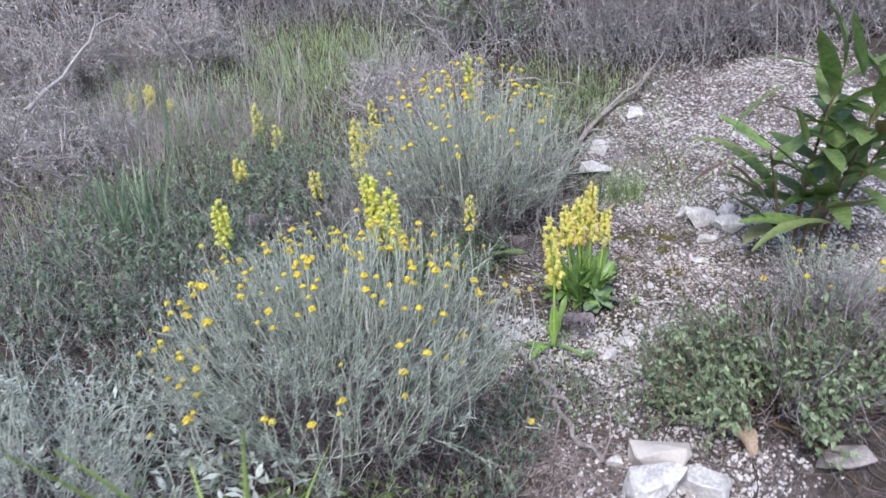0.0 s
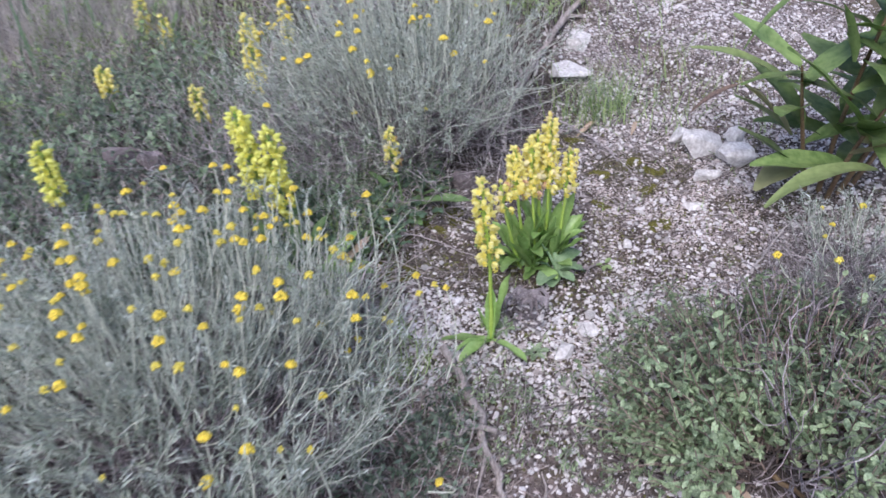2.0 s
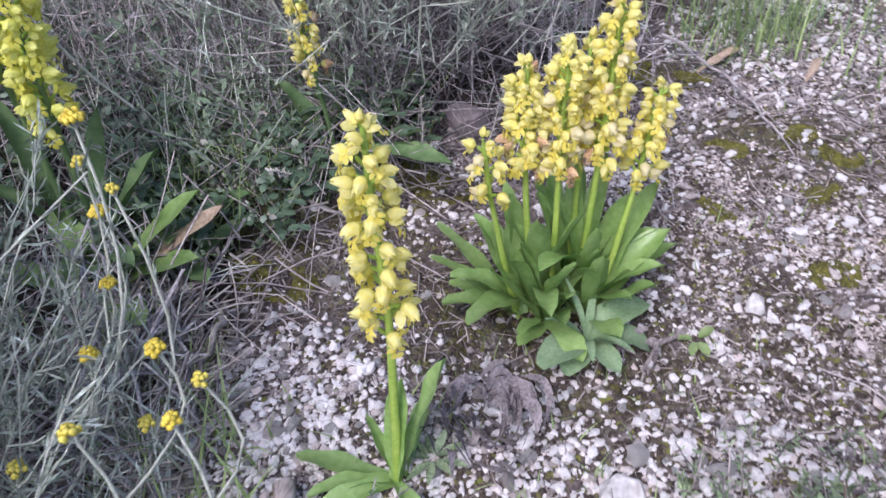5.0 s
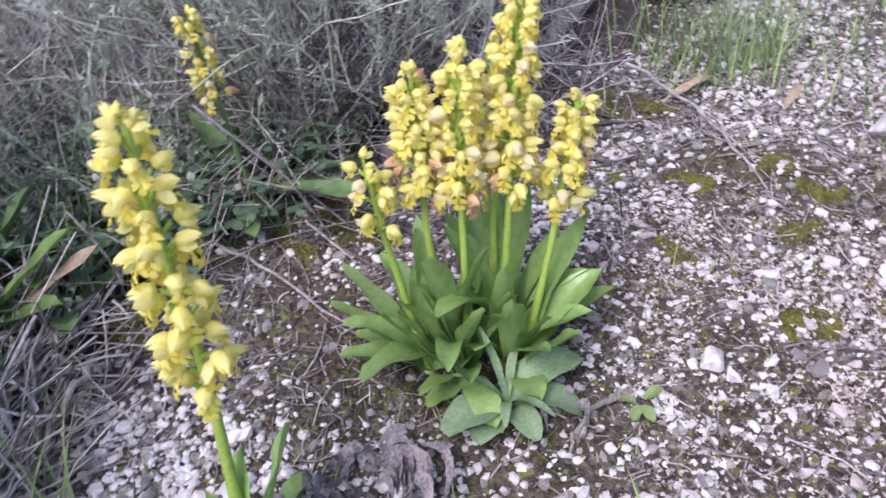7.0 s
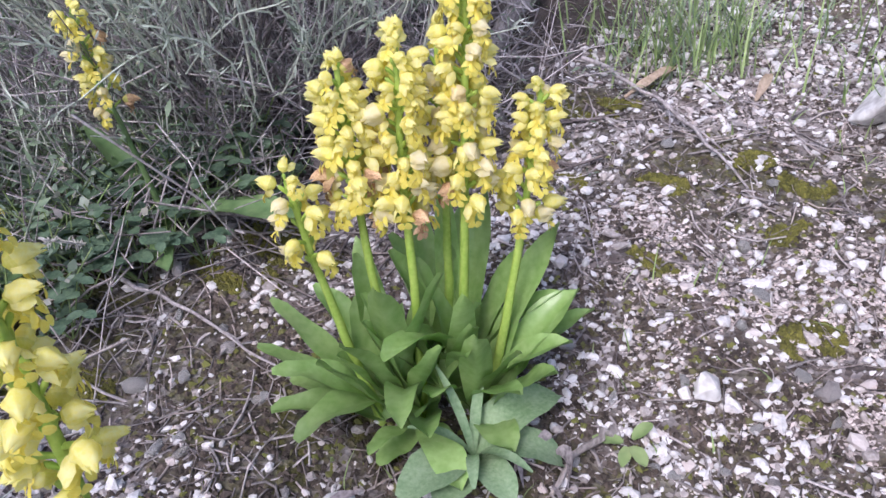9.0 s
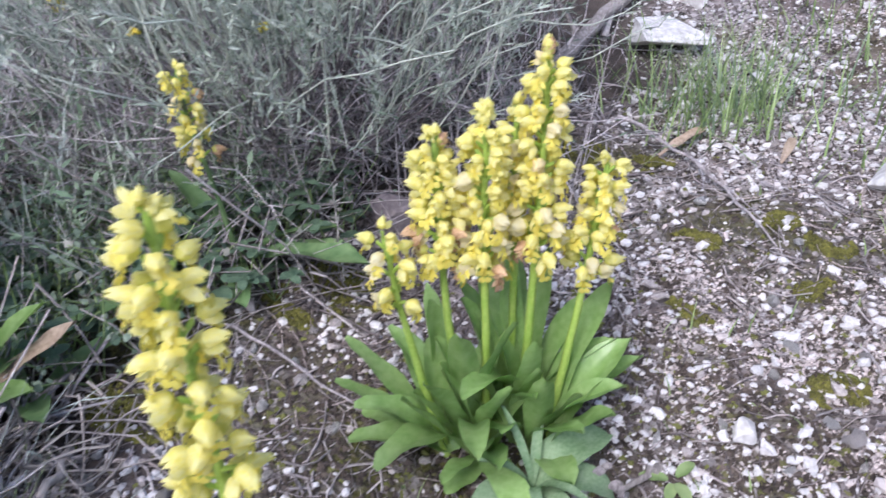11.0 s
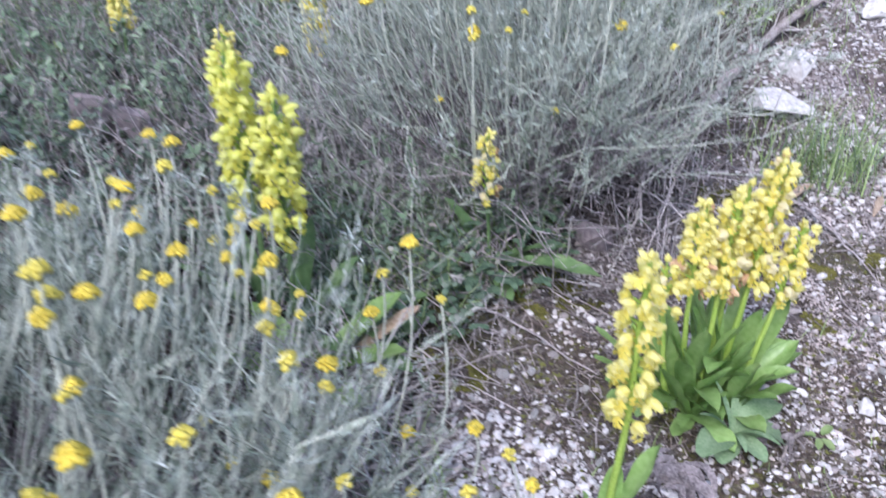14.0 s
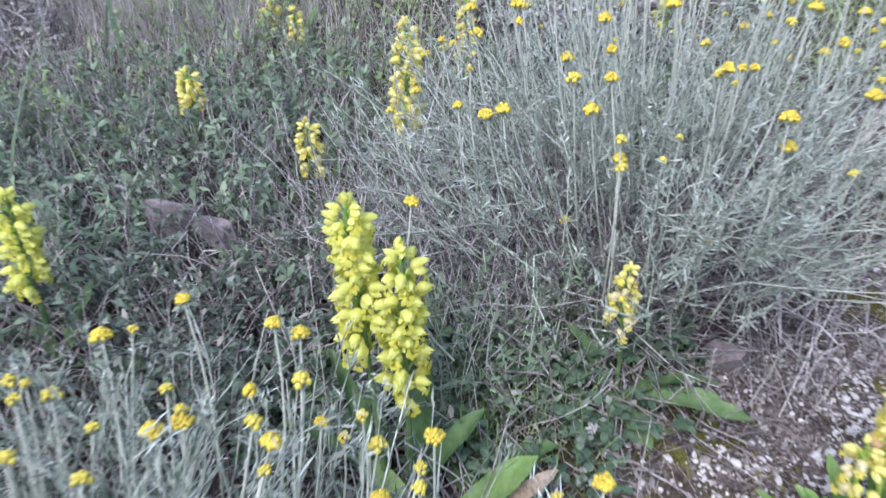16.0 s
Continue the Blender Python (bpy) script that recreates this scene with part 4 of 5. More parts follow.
def rockrose(at, radius, top, sprigs, seed, label):
    """A low bush of thin grey twigs with small wrinkled leaves in pairs."""
    rng = np.random.default_rng(seed)
    at = np.array(at, float)
    root = thing("rockrose_bush", at, label, "shrub")
    sprays = sprigs // 11
    u, v = disc(sprays, rng)
    k = rng.integers(0, sprays, sprigs)
    x, y = u[k] + rng.normal(0, 0.065, sprigs), v[k] + rng.normal(0, 0.065, sprigs)
    z = np.sqrt(np.clip(1 - (x * x + y * y) * 0.8, 0.06, 1)) * rng.uniform(0.55, 1.12, sprays)[k] * rng.uniform(0.5, 1.05, sprigs)
    E = np.stack([x * radius[0], y * radius[1], z * top], -1)
    B = E * np.array([0.55, 0.55, 0.1])
    s = np.linspace(0, 1, 6)[None, :, None]
    P = B[:, None] * (1 - s) + E[:, None] * s + np.cumsum(rng.normal(0, 0.007, (sprigs, 6, 3)), 1)
    tw = tubes(P, taper(P, 0.0016, 0.5), 4)
    m = 64
    xo, yo = disc(m, rng)
    xo = np.clip(xo + 0.45, -1, 1)
    Eo = np.stack([xo * radius[0] * 0.9, yo * radius[1] * 0.9, (rng.uniform(0.3, 1.0, m) + 0.25 * np.clip(xo, 0, 1)) * top], -1)
    Po = (Eo * np.array([0.2, 0.2, 0]))[:, None] * (1 - s) + Eo[:, None] * s + np.cumsum(rng.normal(0, 0.012, (m, 6, 3)), 1)
    old = tubes(Po, taper(Po, 0.0019, 0.5), 5)
    So = along(Po, 420, 0.3, 1, rng, 0.9, 0.3)
    Ps = grow(So[0], So[1], rng.uniform(0.04, 0.11, 420), 5, rng, 0.3)
    old2 = tubes(Ps, taper(Ps, 0.0011, 0.5), 3)
    tagged(part("brushwood", mesh("brushwood", [(*tw, 1), (*old, 0), (*old2, 0)], [VIOLETTWIG, REDTWIG]), root, "thin grey woody twigs"), kind="stuff")
    n = sprigs * 11
    Bl, Dl, Nl, _ = along(P, n, 0.35, 1.0, rng, 0.85, 0.35)
    Nl = unit(Nl + np.array([0, 0, 0.5]) + rng.normal(0, 0.35, Nl.shape))
    lv = leaves(Bl, Dl, Nl, rng.uniform(0.008, 0.021, n), rng.uniform(0.0045, 0.0098, n), 3, 3, rng.uniform(0, 0.6, n), 0.35, OVAL, 0.05)
    part("foliage", mesh("foliage", [lv], CISTUS), root, "small wrinkled grey-green leaves")
    return root


rockrose(on(0.74, 1.36), (0.30, 0.27), 0.225, 820, 201, "low spreading green rockrose bush with grey twigs")
rockrose(on(1.15, 1.30), (0.22, 0.25), 0.20, 240, 202, "rockrose bush with sparse leaves and grey twigs")

# ---------------------------------------------------------------- thickets on the slope above


def shrub(at, radius, top, n1, n2, n3, leaf, seed, label, twig=None, leafmat=None, name="shrub", lsize=(0.008, 0.018), category="shrub", thick=1.0):
    """A dense shrub: stems, branches and twiglets, and as many small leaves as it bears."""
    rng = np.random.default_rng(seed)
    at = np.array(at, float)
    root = thing(name, at, label, category, "shrubs on the slope")
    x, y = disc(n1, rng)
    E = np.stack([x * radius[0], y * radius[1], top * np.sqrt(np.clip(1 - 0.75 * (x * x + y * y), 0.05, 1)) * rng.uniform(0.6, 1.05, n1)], -1)
    s = np.linspace(0, 1, 7)[None, :, None]
    B = E * np.array([0.8, 0.8, 0])
    P = B[:, None] * (1 - s) + E[:, None] * s + np.cumsum(rng.normal(0, 0.022, (n1, 7, 3)), 1)
    b2 = along(P, n2, 0.15, 1, rng, 0.7, 0.3)
    P2 = grow(b2[0], b2[1], rng.uniform(0.08, 0.22, n2), 4, rng, 0.25, 0.05)
    b3 = along(P2, n3, 0.2, 1, rng, 0.8, 0.3)
    P3 = grow(b3[0], b3[1], rng.uniform(0.03, 0.09, n3), 3, rng, 0.3, 0.05)
    tagged(part("brushwood", mesh("brushwood", [tubes(P, taper(P, 0.0045 * thick, 0.4), 3), tubes(P2, taper(P2, 0.0022 * thick, 0.5), 3), tubes(P3, taper(P3, 0.0012 * thick, 0.5), 3)], twig or TWIG), root, "bare grey tangled branches"), kind="stuff")
    if leaf:
        A, D, N, _ = along(np.concatenate([P2[:, 1:], P3]), leaf, 0.2, 1, rng, 0.8, 0.3)
        lv = leaves(A, D, N, rng.uniform(*lsize, leaf), rng.uniform(0.25, 0.5, leaf) * lsize[1] * 0.6, 2, 2, 0.3)
        part("foliage", mesh("foliage", [lv], leafmat or GREYLEAF), root, "small dull leaves")
    return root


for i, (x, y, rx, ry, h, lf) in enumerate([(0.85, 3.16, 0.45, 0.24, 0.50, 3500), (1.55, 3.12, 0.50, 0.24, 0.55, 3500), (2.3, 2.95, 0.5, 0.4, 0.6, 2500), (0.25, 3.62, 0.50, 0.30, 0.50, 4500), (1.15, 3.75, 0.7, 0.35, 0.65, 3500), (2.1, 3.7, 0.7, 0.4, 0.65, 2500)]):
    k = 0.8 if y < 3.4 else 0.4
    shrub(on(x, y), (rx, ry), h, int(150 * k), int(850 * k), int(1700 * k), int(lf * k), 300 + i, "bare grey thorny thicket above the gravel path", TWIG, GREYLEAF, thick=0.6)
# left of x = -1 the leaves are paler, to paint the bright haze there
for i, (x, y, rx, ry, h, lf) in enumerate([(-1.15, 3.62, 0.55, 0.30, 0.40, 14000), (-0.40, 3.70, 0.50, 0.28, 0.42, 12000), (-2.0, 3.45, 0.6, 0.4, 0.45, 12000), (0.06, 3.34, 0.26, 0.16, 0.32, 16000), (-0.6, 4.3, 1.0, 0.4, 0.6, 9000), (1.0, 4.5, 1.2, 0.4, 0.6, 6000), (-2.0, 4.2, 0.9, 0.4, 0.6, 8000)]):
    k = 0.75 if y < 3.8 else 0.35
    shrub(on(x, y), (rx, ry), h, int(110 * k), int(560 * k), int(1100 * k), int(lf * 0.55 * k), 320 + i, "dense low shrub with dull grey-green leaves", PALETWIG, CISTUS if i == 3 else PALELEAF if x < -1 else GREYLEAF if i % 2 else DARKLEAF, lsize=(0.012, 0.026))
# these shrubs too carry the upper left haze in their pale leaf tone
for i, (x, y, rx, ry, h) in enumerate([(-1.45, 2.45, 0.30, 0.25, 0.20), (-1.8, 2.95, 0.4, 0.25, 0.28), (-1.2, 3.1, 0.3, 0.15, 0.16), (-0.15, 2.75, 0.25, 0.20, 0.22), (-2.4, 2.9, 0.4, 0.4, 0.35)]):
    shrub(on(x, y), (rx, ry), h, 90, 480, 1100, 6000, 340 + i, "low grey shrub with bare twigs among dry grass", PALETWIG, PALELEAF, lsize=(0.010, 0.022))

for i, (x, y, rx, ry, h) in enumerate([(0.24, 2.20, 0.15, 0.15, 0.15), (-0.22, 2.02, 0.16, 0.12, 0.17), (0.02, 2.04, 0.16, 0.06, 0.13)]):
    shrub(on(x, y), (rx, ry), h, 60, 190, 340, 1800, 360 + i, "tangle of dry grey twigs at the foot of the bush", PALETWIG, DARKLEAF, "dry_tangle", (0.006, 0.010), "dry twigs", 0.45)

def sprig(x, y, az, elev, L, seed):
    """A dead bleached shoot with short stubby leaves."""
    rng = np.random.default_rng(seed)
    at = on(x, y, 0.02)
    a, e = radians(az), radians(elev)
    d = np.array([[math.cos(a) * math.cos(e), math.sin(a) * math.cos(e), math.sin(e)]])
    P = grow(np.zeros((1, 3)), d, L, 8, rng, 0.12)
    root = thing("bleached_sprig", at, "bleached dead sprig with short stubby leaves", "twig", "bleached sprigs")
    part("stalk", mesh("stalk", [tubes(P, taper(P, 0.0011, 0.6), 5)], PALELEAF), root)
    n = int(L * 700)
    A, D, N, _ = along(P, n, 0.35, 1.0, rng, 0.95, 0.25)
    part("foliage", mesh("foliage", [leaves(A, D, N, rng.uniform(0.004, 0.009, n), 0.0018, 2, 2, 0.2)], PALELEAF), root)


for i, (x, y, az, elev, L) in enumerate([(0.115, 1.905, 20, 38, 0.075), (0.185, 1.945, 95, 80, 0.10), (0.03, 1.90, 200, 55, 0.09), (-0.06, 1.93, 120, 70, 0.14), (-0.10, 1.90, 60, 75, 0.16), (0.24, 1.99, 60, 65, 0.11),
                                         (0.00, 1.97, 90, 72, 0.15), (0.14, 1.99, 100, 68, 0.16), (-0.15, 1.97, 140, 70, 0.15), (0.06, 1.87, 300, 40, 0.07), (0.30, 2.03, 40, 60, 0.12), (-0.02, 1.86, 170, 50, 0.08)]):
    sprig(x, y, az, elev, L, 700 + i)

# ---------------------------------------------------------------- undergrowth, grass and litter


def patch(n, rng, boxes):
    """Random places inside ellipses (x, y, rx, ry, share)."""
    w = np.array([b[4] for b in boxes], float)
    k = rng.choice(len(boxes), n, p=w / w.sum())
    x, y = disc(n, rng)
    q = np.array(boxes)[k]
    return q[:, 0] + x * q[:, 2], q[:, 1] + y * q[:, 3]


def undergrowth(n, boxes, h, seed, name, label, leafmat, per=14, L=(0.008, 0.02), W=0.45, twig=None, lean=0.5, keep=0.35):
    rng = np.random.default_rng(seed)
    x, y = patch(n, rng, boxes)
    ok = stony(x, y) < keep
    x, y = x[ok], y[ok]
    m = len(x)
    B = np.stack([x, y, height(x, y)], -1)
    D = np.stack([rng.normal(0, lean, m), rng.normal(0, lean, m), np.ones(m)], -1)
    P = grow(B, D, rng.uniform(h[0], h[1], m), 5, rng, 0.18, 0.03)
    Bl, Dl, Nl, _ = along(P, m * per, 0.2, 1.0, rng, 0.9, 0.3)
    Nl = unit(Nl + np.array([0, 0, 0.6]))
    c = m * per
    l = rng.uniform(*L, c)
    lv = leaves(Bl, Dl, Nl, l, l * W * rng.uniform(0.7, 1.2, c), 2, 2, rng.uniform(0, 0.5, c), 0, OVAL if W > 0.4 else LANCE)
    ob = new(name, mesh(name, [(*tubes(P, taper(P, 0.0011, 0.6), 3), 0), (*lv, 1)], [twig or TWIG, leafmat]))
    return tagged(ob, label, "undergrowth", kind="stuff")


LEFT = [(-0.75, 1.95, 0.55, 0.45, 4), (-0.5, 1.55, 0.35, 0.3, 2), (-1.0, 1.45, 0.45, 0.5, 3), (-0.85, 0.95, 0.4, 0.45, 1.5), (-0.3, 1.85, 0.2, 0.15, 0.7)]
undergrowth(3000, LEFT, (0.04, 0.17), 401, "low_herbs", "dense dark green low herbs between the bushes", DARKLEAF, 10, (0.007, 0.018), 0.5, lean=0.7)
undergrowth(460, [(0.0, 1.93, 0.18, 0.09, 2), (-0.05, 1.82, 0.12, 0.07, 1.5), (0.08, 2.00, 0.18, 0.06, 2)], (0.03, 0.11), 402, "low_herbs", "small dark green herbs under the bush", DARKLEAF, 9, (0.005, 0.011), 0.7, GRASS, 0.6, 0.9)


undergrowth(1800, [(-0.55, 3.42, 0.65, 0.16, 3), (0.25, 3.28, 0.35, 0.16, 2), (0.85, 3.13, 0.45, 0.16, 3), (1.55, 3.08, 0.45, 0.16, 3), (2.1, 2.9, 0.4, 0.3, 2)], (0.10, 0.36), 406, "grey_brush", "fine grey-blue brush below the thickets", GREYLEAF, 11, (0.011, 0.026), 0.3, PALETWIG, 0.45, 2)


undergrowth(1200, [(-0.75, 2.12, 0.5, 0.35, 3), (-0.40, 2.35, 0.28, 0.20, 1.2), (-0.95, 1.75, 0.3, 0.3, 1)], (0.05, 0.17), 409, "low_herbs", "leafy bluish green herbs on the slope", BLUEGRASS, 13, (0.009, 0.022), 0.42, TWIG, 0.6)
undergrowth(220, [(-0.04, 2.02, 0.16, 0.07, 2), (-0.10, 1.90, 0.10, 0.08, 1)], (0.06, 0.20), 408, "low_herbs", "bluish grey-green herbs at the foot of the bush", BLUEGRASS, 12, (0.008, 0.020), 0.3, SILVERSTEM, 0.5, 2)


def clover(seed):
    """A clover plant: thin stalks, each with three round leaflets."""
    rng = np.random.default_rng(seed)
    root = thing("clover", (0, 0, 0), "dark green clover plant with round leaflets under the bush", "clover", "clover plants")
    for _ in range(8):
        a, t, h = rng.uniform(0, 6.28), rng.uniform(0.2, 0.9), rng.uniform(0.025, 0.06)
        d = np.array([math.cos(a) * math.sin(t), math.sin(a) * math.sin(t), math.cos(t)])
        s = np.linspace(0, 1, 4)[:, None]
        p = d * h * s + np.array([0, 0, 0.006]) * s ** 2
        q = a + np.arange(3) * 2.094
        D = np.stack([np.cos(q), np.sin(q), rng.normal(0.1, 0.2, 3)], -1)
        lv = leaves(np.repeat(p[-1:], 3, 0), D, np.array([(0, 0, 1.0)] * 3) + d * 0.3, rng.uniform(0.010, 0.015), rng.uniform(0.009, 0.013), 4, 3, 0.15, 0.2, OVAL)
        part("leaf", mesh("leaf", [(*tubes(p[None], np.full((1, 4), 0.0006), 4), 1), (*lv, 0)], [CLOVER, GRASS]), root)
    return root


clovers = [clover(i) for i in range(4)]
place = np.random.default_rng(31)
cx, cy = patch(46, place, [(-0.02, 1.93, 0.17, 0.08, 2), (-0.06, 1.81, 0.13, 0.08, 2), (0.12, 2.0, 0.14, 0.06, 1), (-0.3, 1.78, 0.15, 0.08, 1)])
for i in range(46):
    m = pose(cx[i], cy[i], float(height(cx[i], cy[i])), 0, 0, place.uniform(0, 360))
    if i < 4:
        clovers[i].matrix_basis = m
    else:
        copy_thing(clovers[i % 4], m)
undergrowth(420, [(0.62, 1.58, 0.16, 0.12, 2), (0.45, 1.40, 0.15, 0.12, 1), (0.27, 1.42, 0.08, 0.12, 1)], (0.02, 0.07), 403, "thyme", "thin wiry thyme-like herb at the gravel edge", CISTUS, 12, (0.005, 0.011), 0.35, TWIG, 0.5, 2)
undergrowth(1400, [(-0.6, 2.6, 0.5, 0.3, 2), (-1.3, 2.3, 0.5, 0.5, 3), (-1.6, 3.0, 0.5, 0.3, 2), (0.3, 2.85, 0.35, 0.25, 2), (-0.15, 0.95, 0.3, 0.15, 1)], (0.05, 0.15), 404, "low_herbs", "loose green herbs among dry grass", GRASS, 10, (0.01, 0.022), 0.4)


def blades(n, boxes, h, w, seed, name, label, mat, lean=0.35, keep=2.0, bend=(0.1, 0.6), ragged=0.0, k=3):
    rng = np.random.default_rng(seed)
    x, y = patch(n, rng, boxes)
    tuft = 0.5 + 0.5 * np.sin(13 * x + 2 * np.sin(11 * y)) * np.sin(14 * y + 2 * np.sin(9 * x + 2))
    ok = (stony(x, y) < keep) & (rng.uniform(0, 1, n) > ragged * (1 - tuft))
    x, y = x[ok] + rng.normal(0, 0.12 * ragged, ok.sum()), y[ok] + rng.normal(0, 0.10 * ragged, ok.sum())
    h = h[0], h[1] * (1 - 0.7 * ragged * (1 - tuft[ok]))
    m = len(x)
    a = rng.uniform(0, 6.28, m)
    t = np.abs(rng.normal(0, lean, m))
    D = np.stack([np.cos(a) * np.sin(t), np.sin(a) * np.sin(t), np.cos(t)], -1)
    N = np.stack([-np.cos(a), -np.sin(a), np.full(m, 0.2)], -1)
    V, F = leaves(np.stack([x, y, height(x, y) - 0.003], -1), D, N, rng.uniform(h[0], h[1], m), rng.uniform(w[0], w[1], m), k, 2, -rng.uniform(*bend, m) * -1, 0, BLADE)
    return tagged(new(name, mesh(name, [(V, F)], mat)), label, "grass", kind="stuff")


blades(9500, [(-0.85, 3.05, 0.42, 0.26, 4), (-0.45, 3.10, 0.32, 0.22, 3), (0.42, 2.95, 0.26, 0.2, 2.2), (-0.60, 2.70, 0.35, 0.15, 0.8)], (0.03, 0.17), (0.0015, 0.0034), 501, "green_grass", "lush bright green grass patch on the slope", PALEGRASS, 0.75, ragged=0.7)
blades(9500, [(-0.95, 2.68, 0.45, 0.14, 3), (-1.6, 2.9, 0.5, 0.3, 3), (-0.20, 3.05, 0.25, 0.20, 2), (-1.4, 3.2, 0.3, 0.2, 1.5), (-0.55, 3.40, 0.6, 0.10, 1.5), (-1.5, 2.5, 0.4, 0.3, 2)], (0.06, 0.20), (0.0012, 0.0026), 511, "dry_grass", "haze of bleached dry grass in front of green grass", PALELEAF, 0.8, ragged=0.5, k=2)
blades(1700, [(-1.15, 2.1, 0.35, 0.4, 3), (-1.35, 1.7, 0.35, 0.4, 2), (-0.95, 1.75, 0.25, 0.25, 1)], (0.08, 0.26), (0.0009, 0.0020), 513, "dry_grass", "thin pinkish dry grass over the low herbs", PALELEAF, 0.7, ragged=0.7)
blades(60, [(-0.7, 2.95, 0.7, 0.25, 3), (-0.15, 3.0, 0.3, 0.25, 2), (0.75, 2.98, 0.4, 0.08, 2), (1.3, 3.0, 0.4, 0.08, 1)], (0.22, 0.48), (0.003, 0.005), 512, "dry_stalks", "tall bleached grass stalks on the slope", PALELEAF, 0.35, k=6)
blades(620, [(0.545, 2.33, 0.06, 0.045, 3), (0.50, 2.36, 0.05, 0.04, 1), (0.72, 2.40, 0.14, 0.12, 2), (0.85, 2.25, 0.2, 0.1, 1.2), (0.62, 2.72, 0.2, 0.15, 1.5)], (0.03, 0.14), (0.0016, 0.0032), 502, "grass_tuft", "thin green grass tufts in the gravel", GRASS, 0.5, ragged=0.35)
blades(9500, [(-1.7, 3.0, 0.7, 0.4, 4), (-1.3, 2.35, 0.45, 0.35, 3), (-0.9, 2.40, 0.7, 0.25, 3), (-1.3, 1.6, 0.4, 0.6, 1.5), (-0.25, 2.25, 0.28, 0.3, 2.5), (-0.4, 2.8, 0.6, 0.3, 2), (0.1, 2.75, 0.4, 0.2, 1), (-1.6, 2.6, 0.5, 0.5, 1.5), (-0.7, 1.9, 0.4, 0.4, 1.0)], (0.07, 0.25), (0.0008, 0.0018), 503, "dry_grass", "haze of thin dry brownish grass stems", STRAW, 0.8, 0.3, k=2)
blades(150, [(0.545, 2.335, 0.055, 0.035, 3), (0.60, 2.37, 0.05, 0.03, 1)], (0.04, 0.12), (0.0020, 0.0038), 514, "grass_tuft", "deep green arching grass tuft before a white slab", BLUEGRASS, 0.75, ragged=0.3, k=5)
blades(38, [(-0.89, 1.90, 0.09, 0.07, 5), (-0.98, 2.5, 0.25, 0.15, 1)], (0.20, 0.36), (0.009, 0.014), 504, "tall_grass", "tall broad bluish green grass blades among herbs", BLUEGRASS, 0.25, 2, (0.05, 0.35), k=5)
blades(230, [(-0.17, 2.13, 0.15, 0.16, 3), (-0.30, 2.05, 0.10, 0.12, 1), (0.30, 2.10, 0.10, 0.12, 1)], (0.18, 0.42), (0.0010, 0.0020), 508, "dry_stalks", "thin dry mauve stalks standing beside the bush", PALETWIG, 0.42, 2, (-0.15, 0.25), k=4)
blades(5200, [(-1.25, 2.85, 0.65, 0.4, 3), (-1.9, 2.6, 0.5, 0.5, 1), (-1.0, 2.62, 0.35, 0.15, 2)], (0.10, 0.28), (0.0012, 0.0026), 510, "dry_grass", "pale dry grass over the shrubs on the slope", PALELEAF, 0.9, k=2)
blades(600, [(0.6, 1.7, 0.3, 0.3, 1), (0.9, 2.3, 0.35, 0.4, 1), (0.3, 1.5, 0.2, 0.2, 1)], (0.012, 0.04), (0.0015, 0.003), 505, "grass_sprouts", "small green sprouts scattered in the gravel", GRASS, 0.4)

blades(9000, [(-3.5, 2.5, 2.0, 3.0, 3), (3.2, 2.5, 1.8, 3.0, 3), (0, 6.5, 4.5, 2.0, 3), (0.5, -2.0, 4.0, 1.9, 3), (-6, 5, 4, 5, 2), (6, 5, 4, 5, 2)], (0.08, 0.30), (0.004, 0.012), 506, "dry_grass", "sparse dry grass on the slope around", STRAW, 0.6, k=2)


def litter(n, boxes, seed, label, mat, L=(0.015, 0.08), r=0.0009, lift=0.0):
    rng = np.random.default_rng(seed)
    x, y = patch(n, rng, boxes)
    clean = smooth(1.74, 1.68, y) * smooth(0.08, 0.14, x) * smooth(1.40, 1.48, y)
    ok = rng.uniform(0, 1, n) > 0.6 * clean
    x, y = x[ok], y[ok]
    n = len(x)
    a = rng.uniform(0, 6.28, n)
    l = rng.uniform(0, 1, n) ** 2 * (L[1] - L[0]) + L[0]
    s = np.linspace(-0.5, 0.5, 4)[None]
    c = rng.normal(0, 0.16, n)[:, None] * l[:, None]
    X = x[:, None] + np.cos(a)[:, None] * s * l[:, None] - np.sin(a)[:, None] * c * (s * 2) ** 2
    Y = y[:, None] + np.sin(a)[:, None] * s * l[:, None] + np.cos(a)[:, None] * c * (s * 2) ** 2
    R = rng.uniform(0.5, 1.7, n) * r
    Z = height(X, Y) + R[:, None] * 0.6 + np.abs(rng.normal(0, 0.002, n))[:, None] + rng.normal(0, 0.02 + 2 * lift, n)[:, None] * s * l[:, None] * 4 + rng.uniform(0, lift + 1e-9, n)[:, None]
    P = np.stack([X, Y, Z], -1)
    return tagged(new("litter", mesh("litter", [tubes(P, np.repeat(R[:, None], 4, 1), 3)], mat)), label, "litter", kind="stuff")


litter(240, [(-0.08, 1.78, 0.24, 0.14, 3), (0.05, 1.93, 0.20, 0.08, 1.5), (-0.35, 1.75, 0.25, 0.15, 1)], 608, "long dry grass stems lying across the herbs", STRAWGREY, (0.06, 0.22), 0.0008, 0.06)
PATHBOX = [(0.55, 1.75, 0.55, 0.55, 4), (0.85, 2.35, 0.55, 0.5, 3), (0.35, 1.35, 0.3, 0.35, 2), (1.2, 2.7, 0.5, 0.3, 1), (0.1, 1.75, 0.25, 0.2, 1)]
litter(2600, PATHBOX, 601, "dry grey stalk bits and twigs on the gravel", LITTER, (0.008, 0.07), 0.0006)
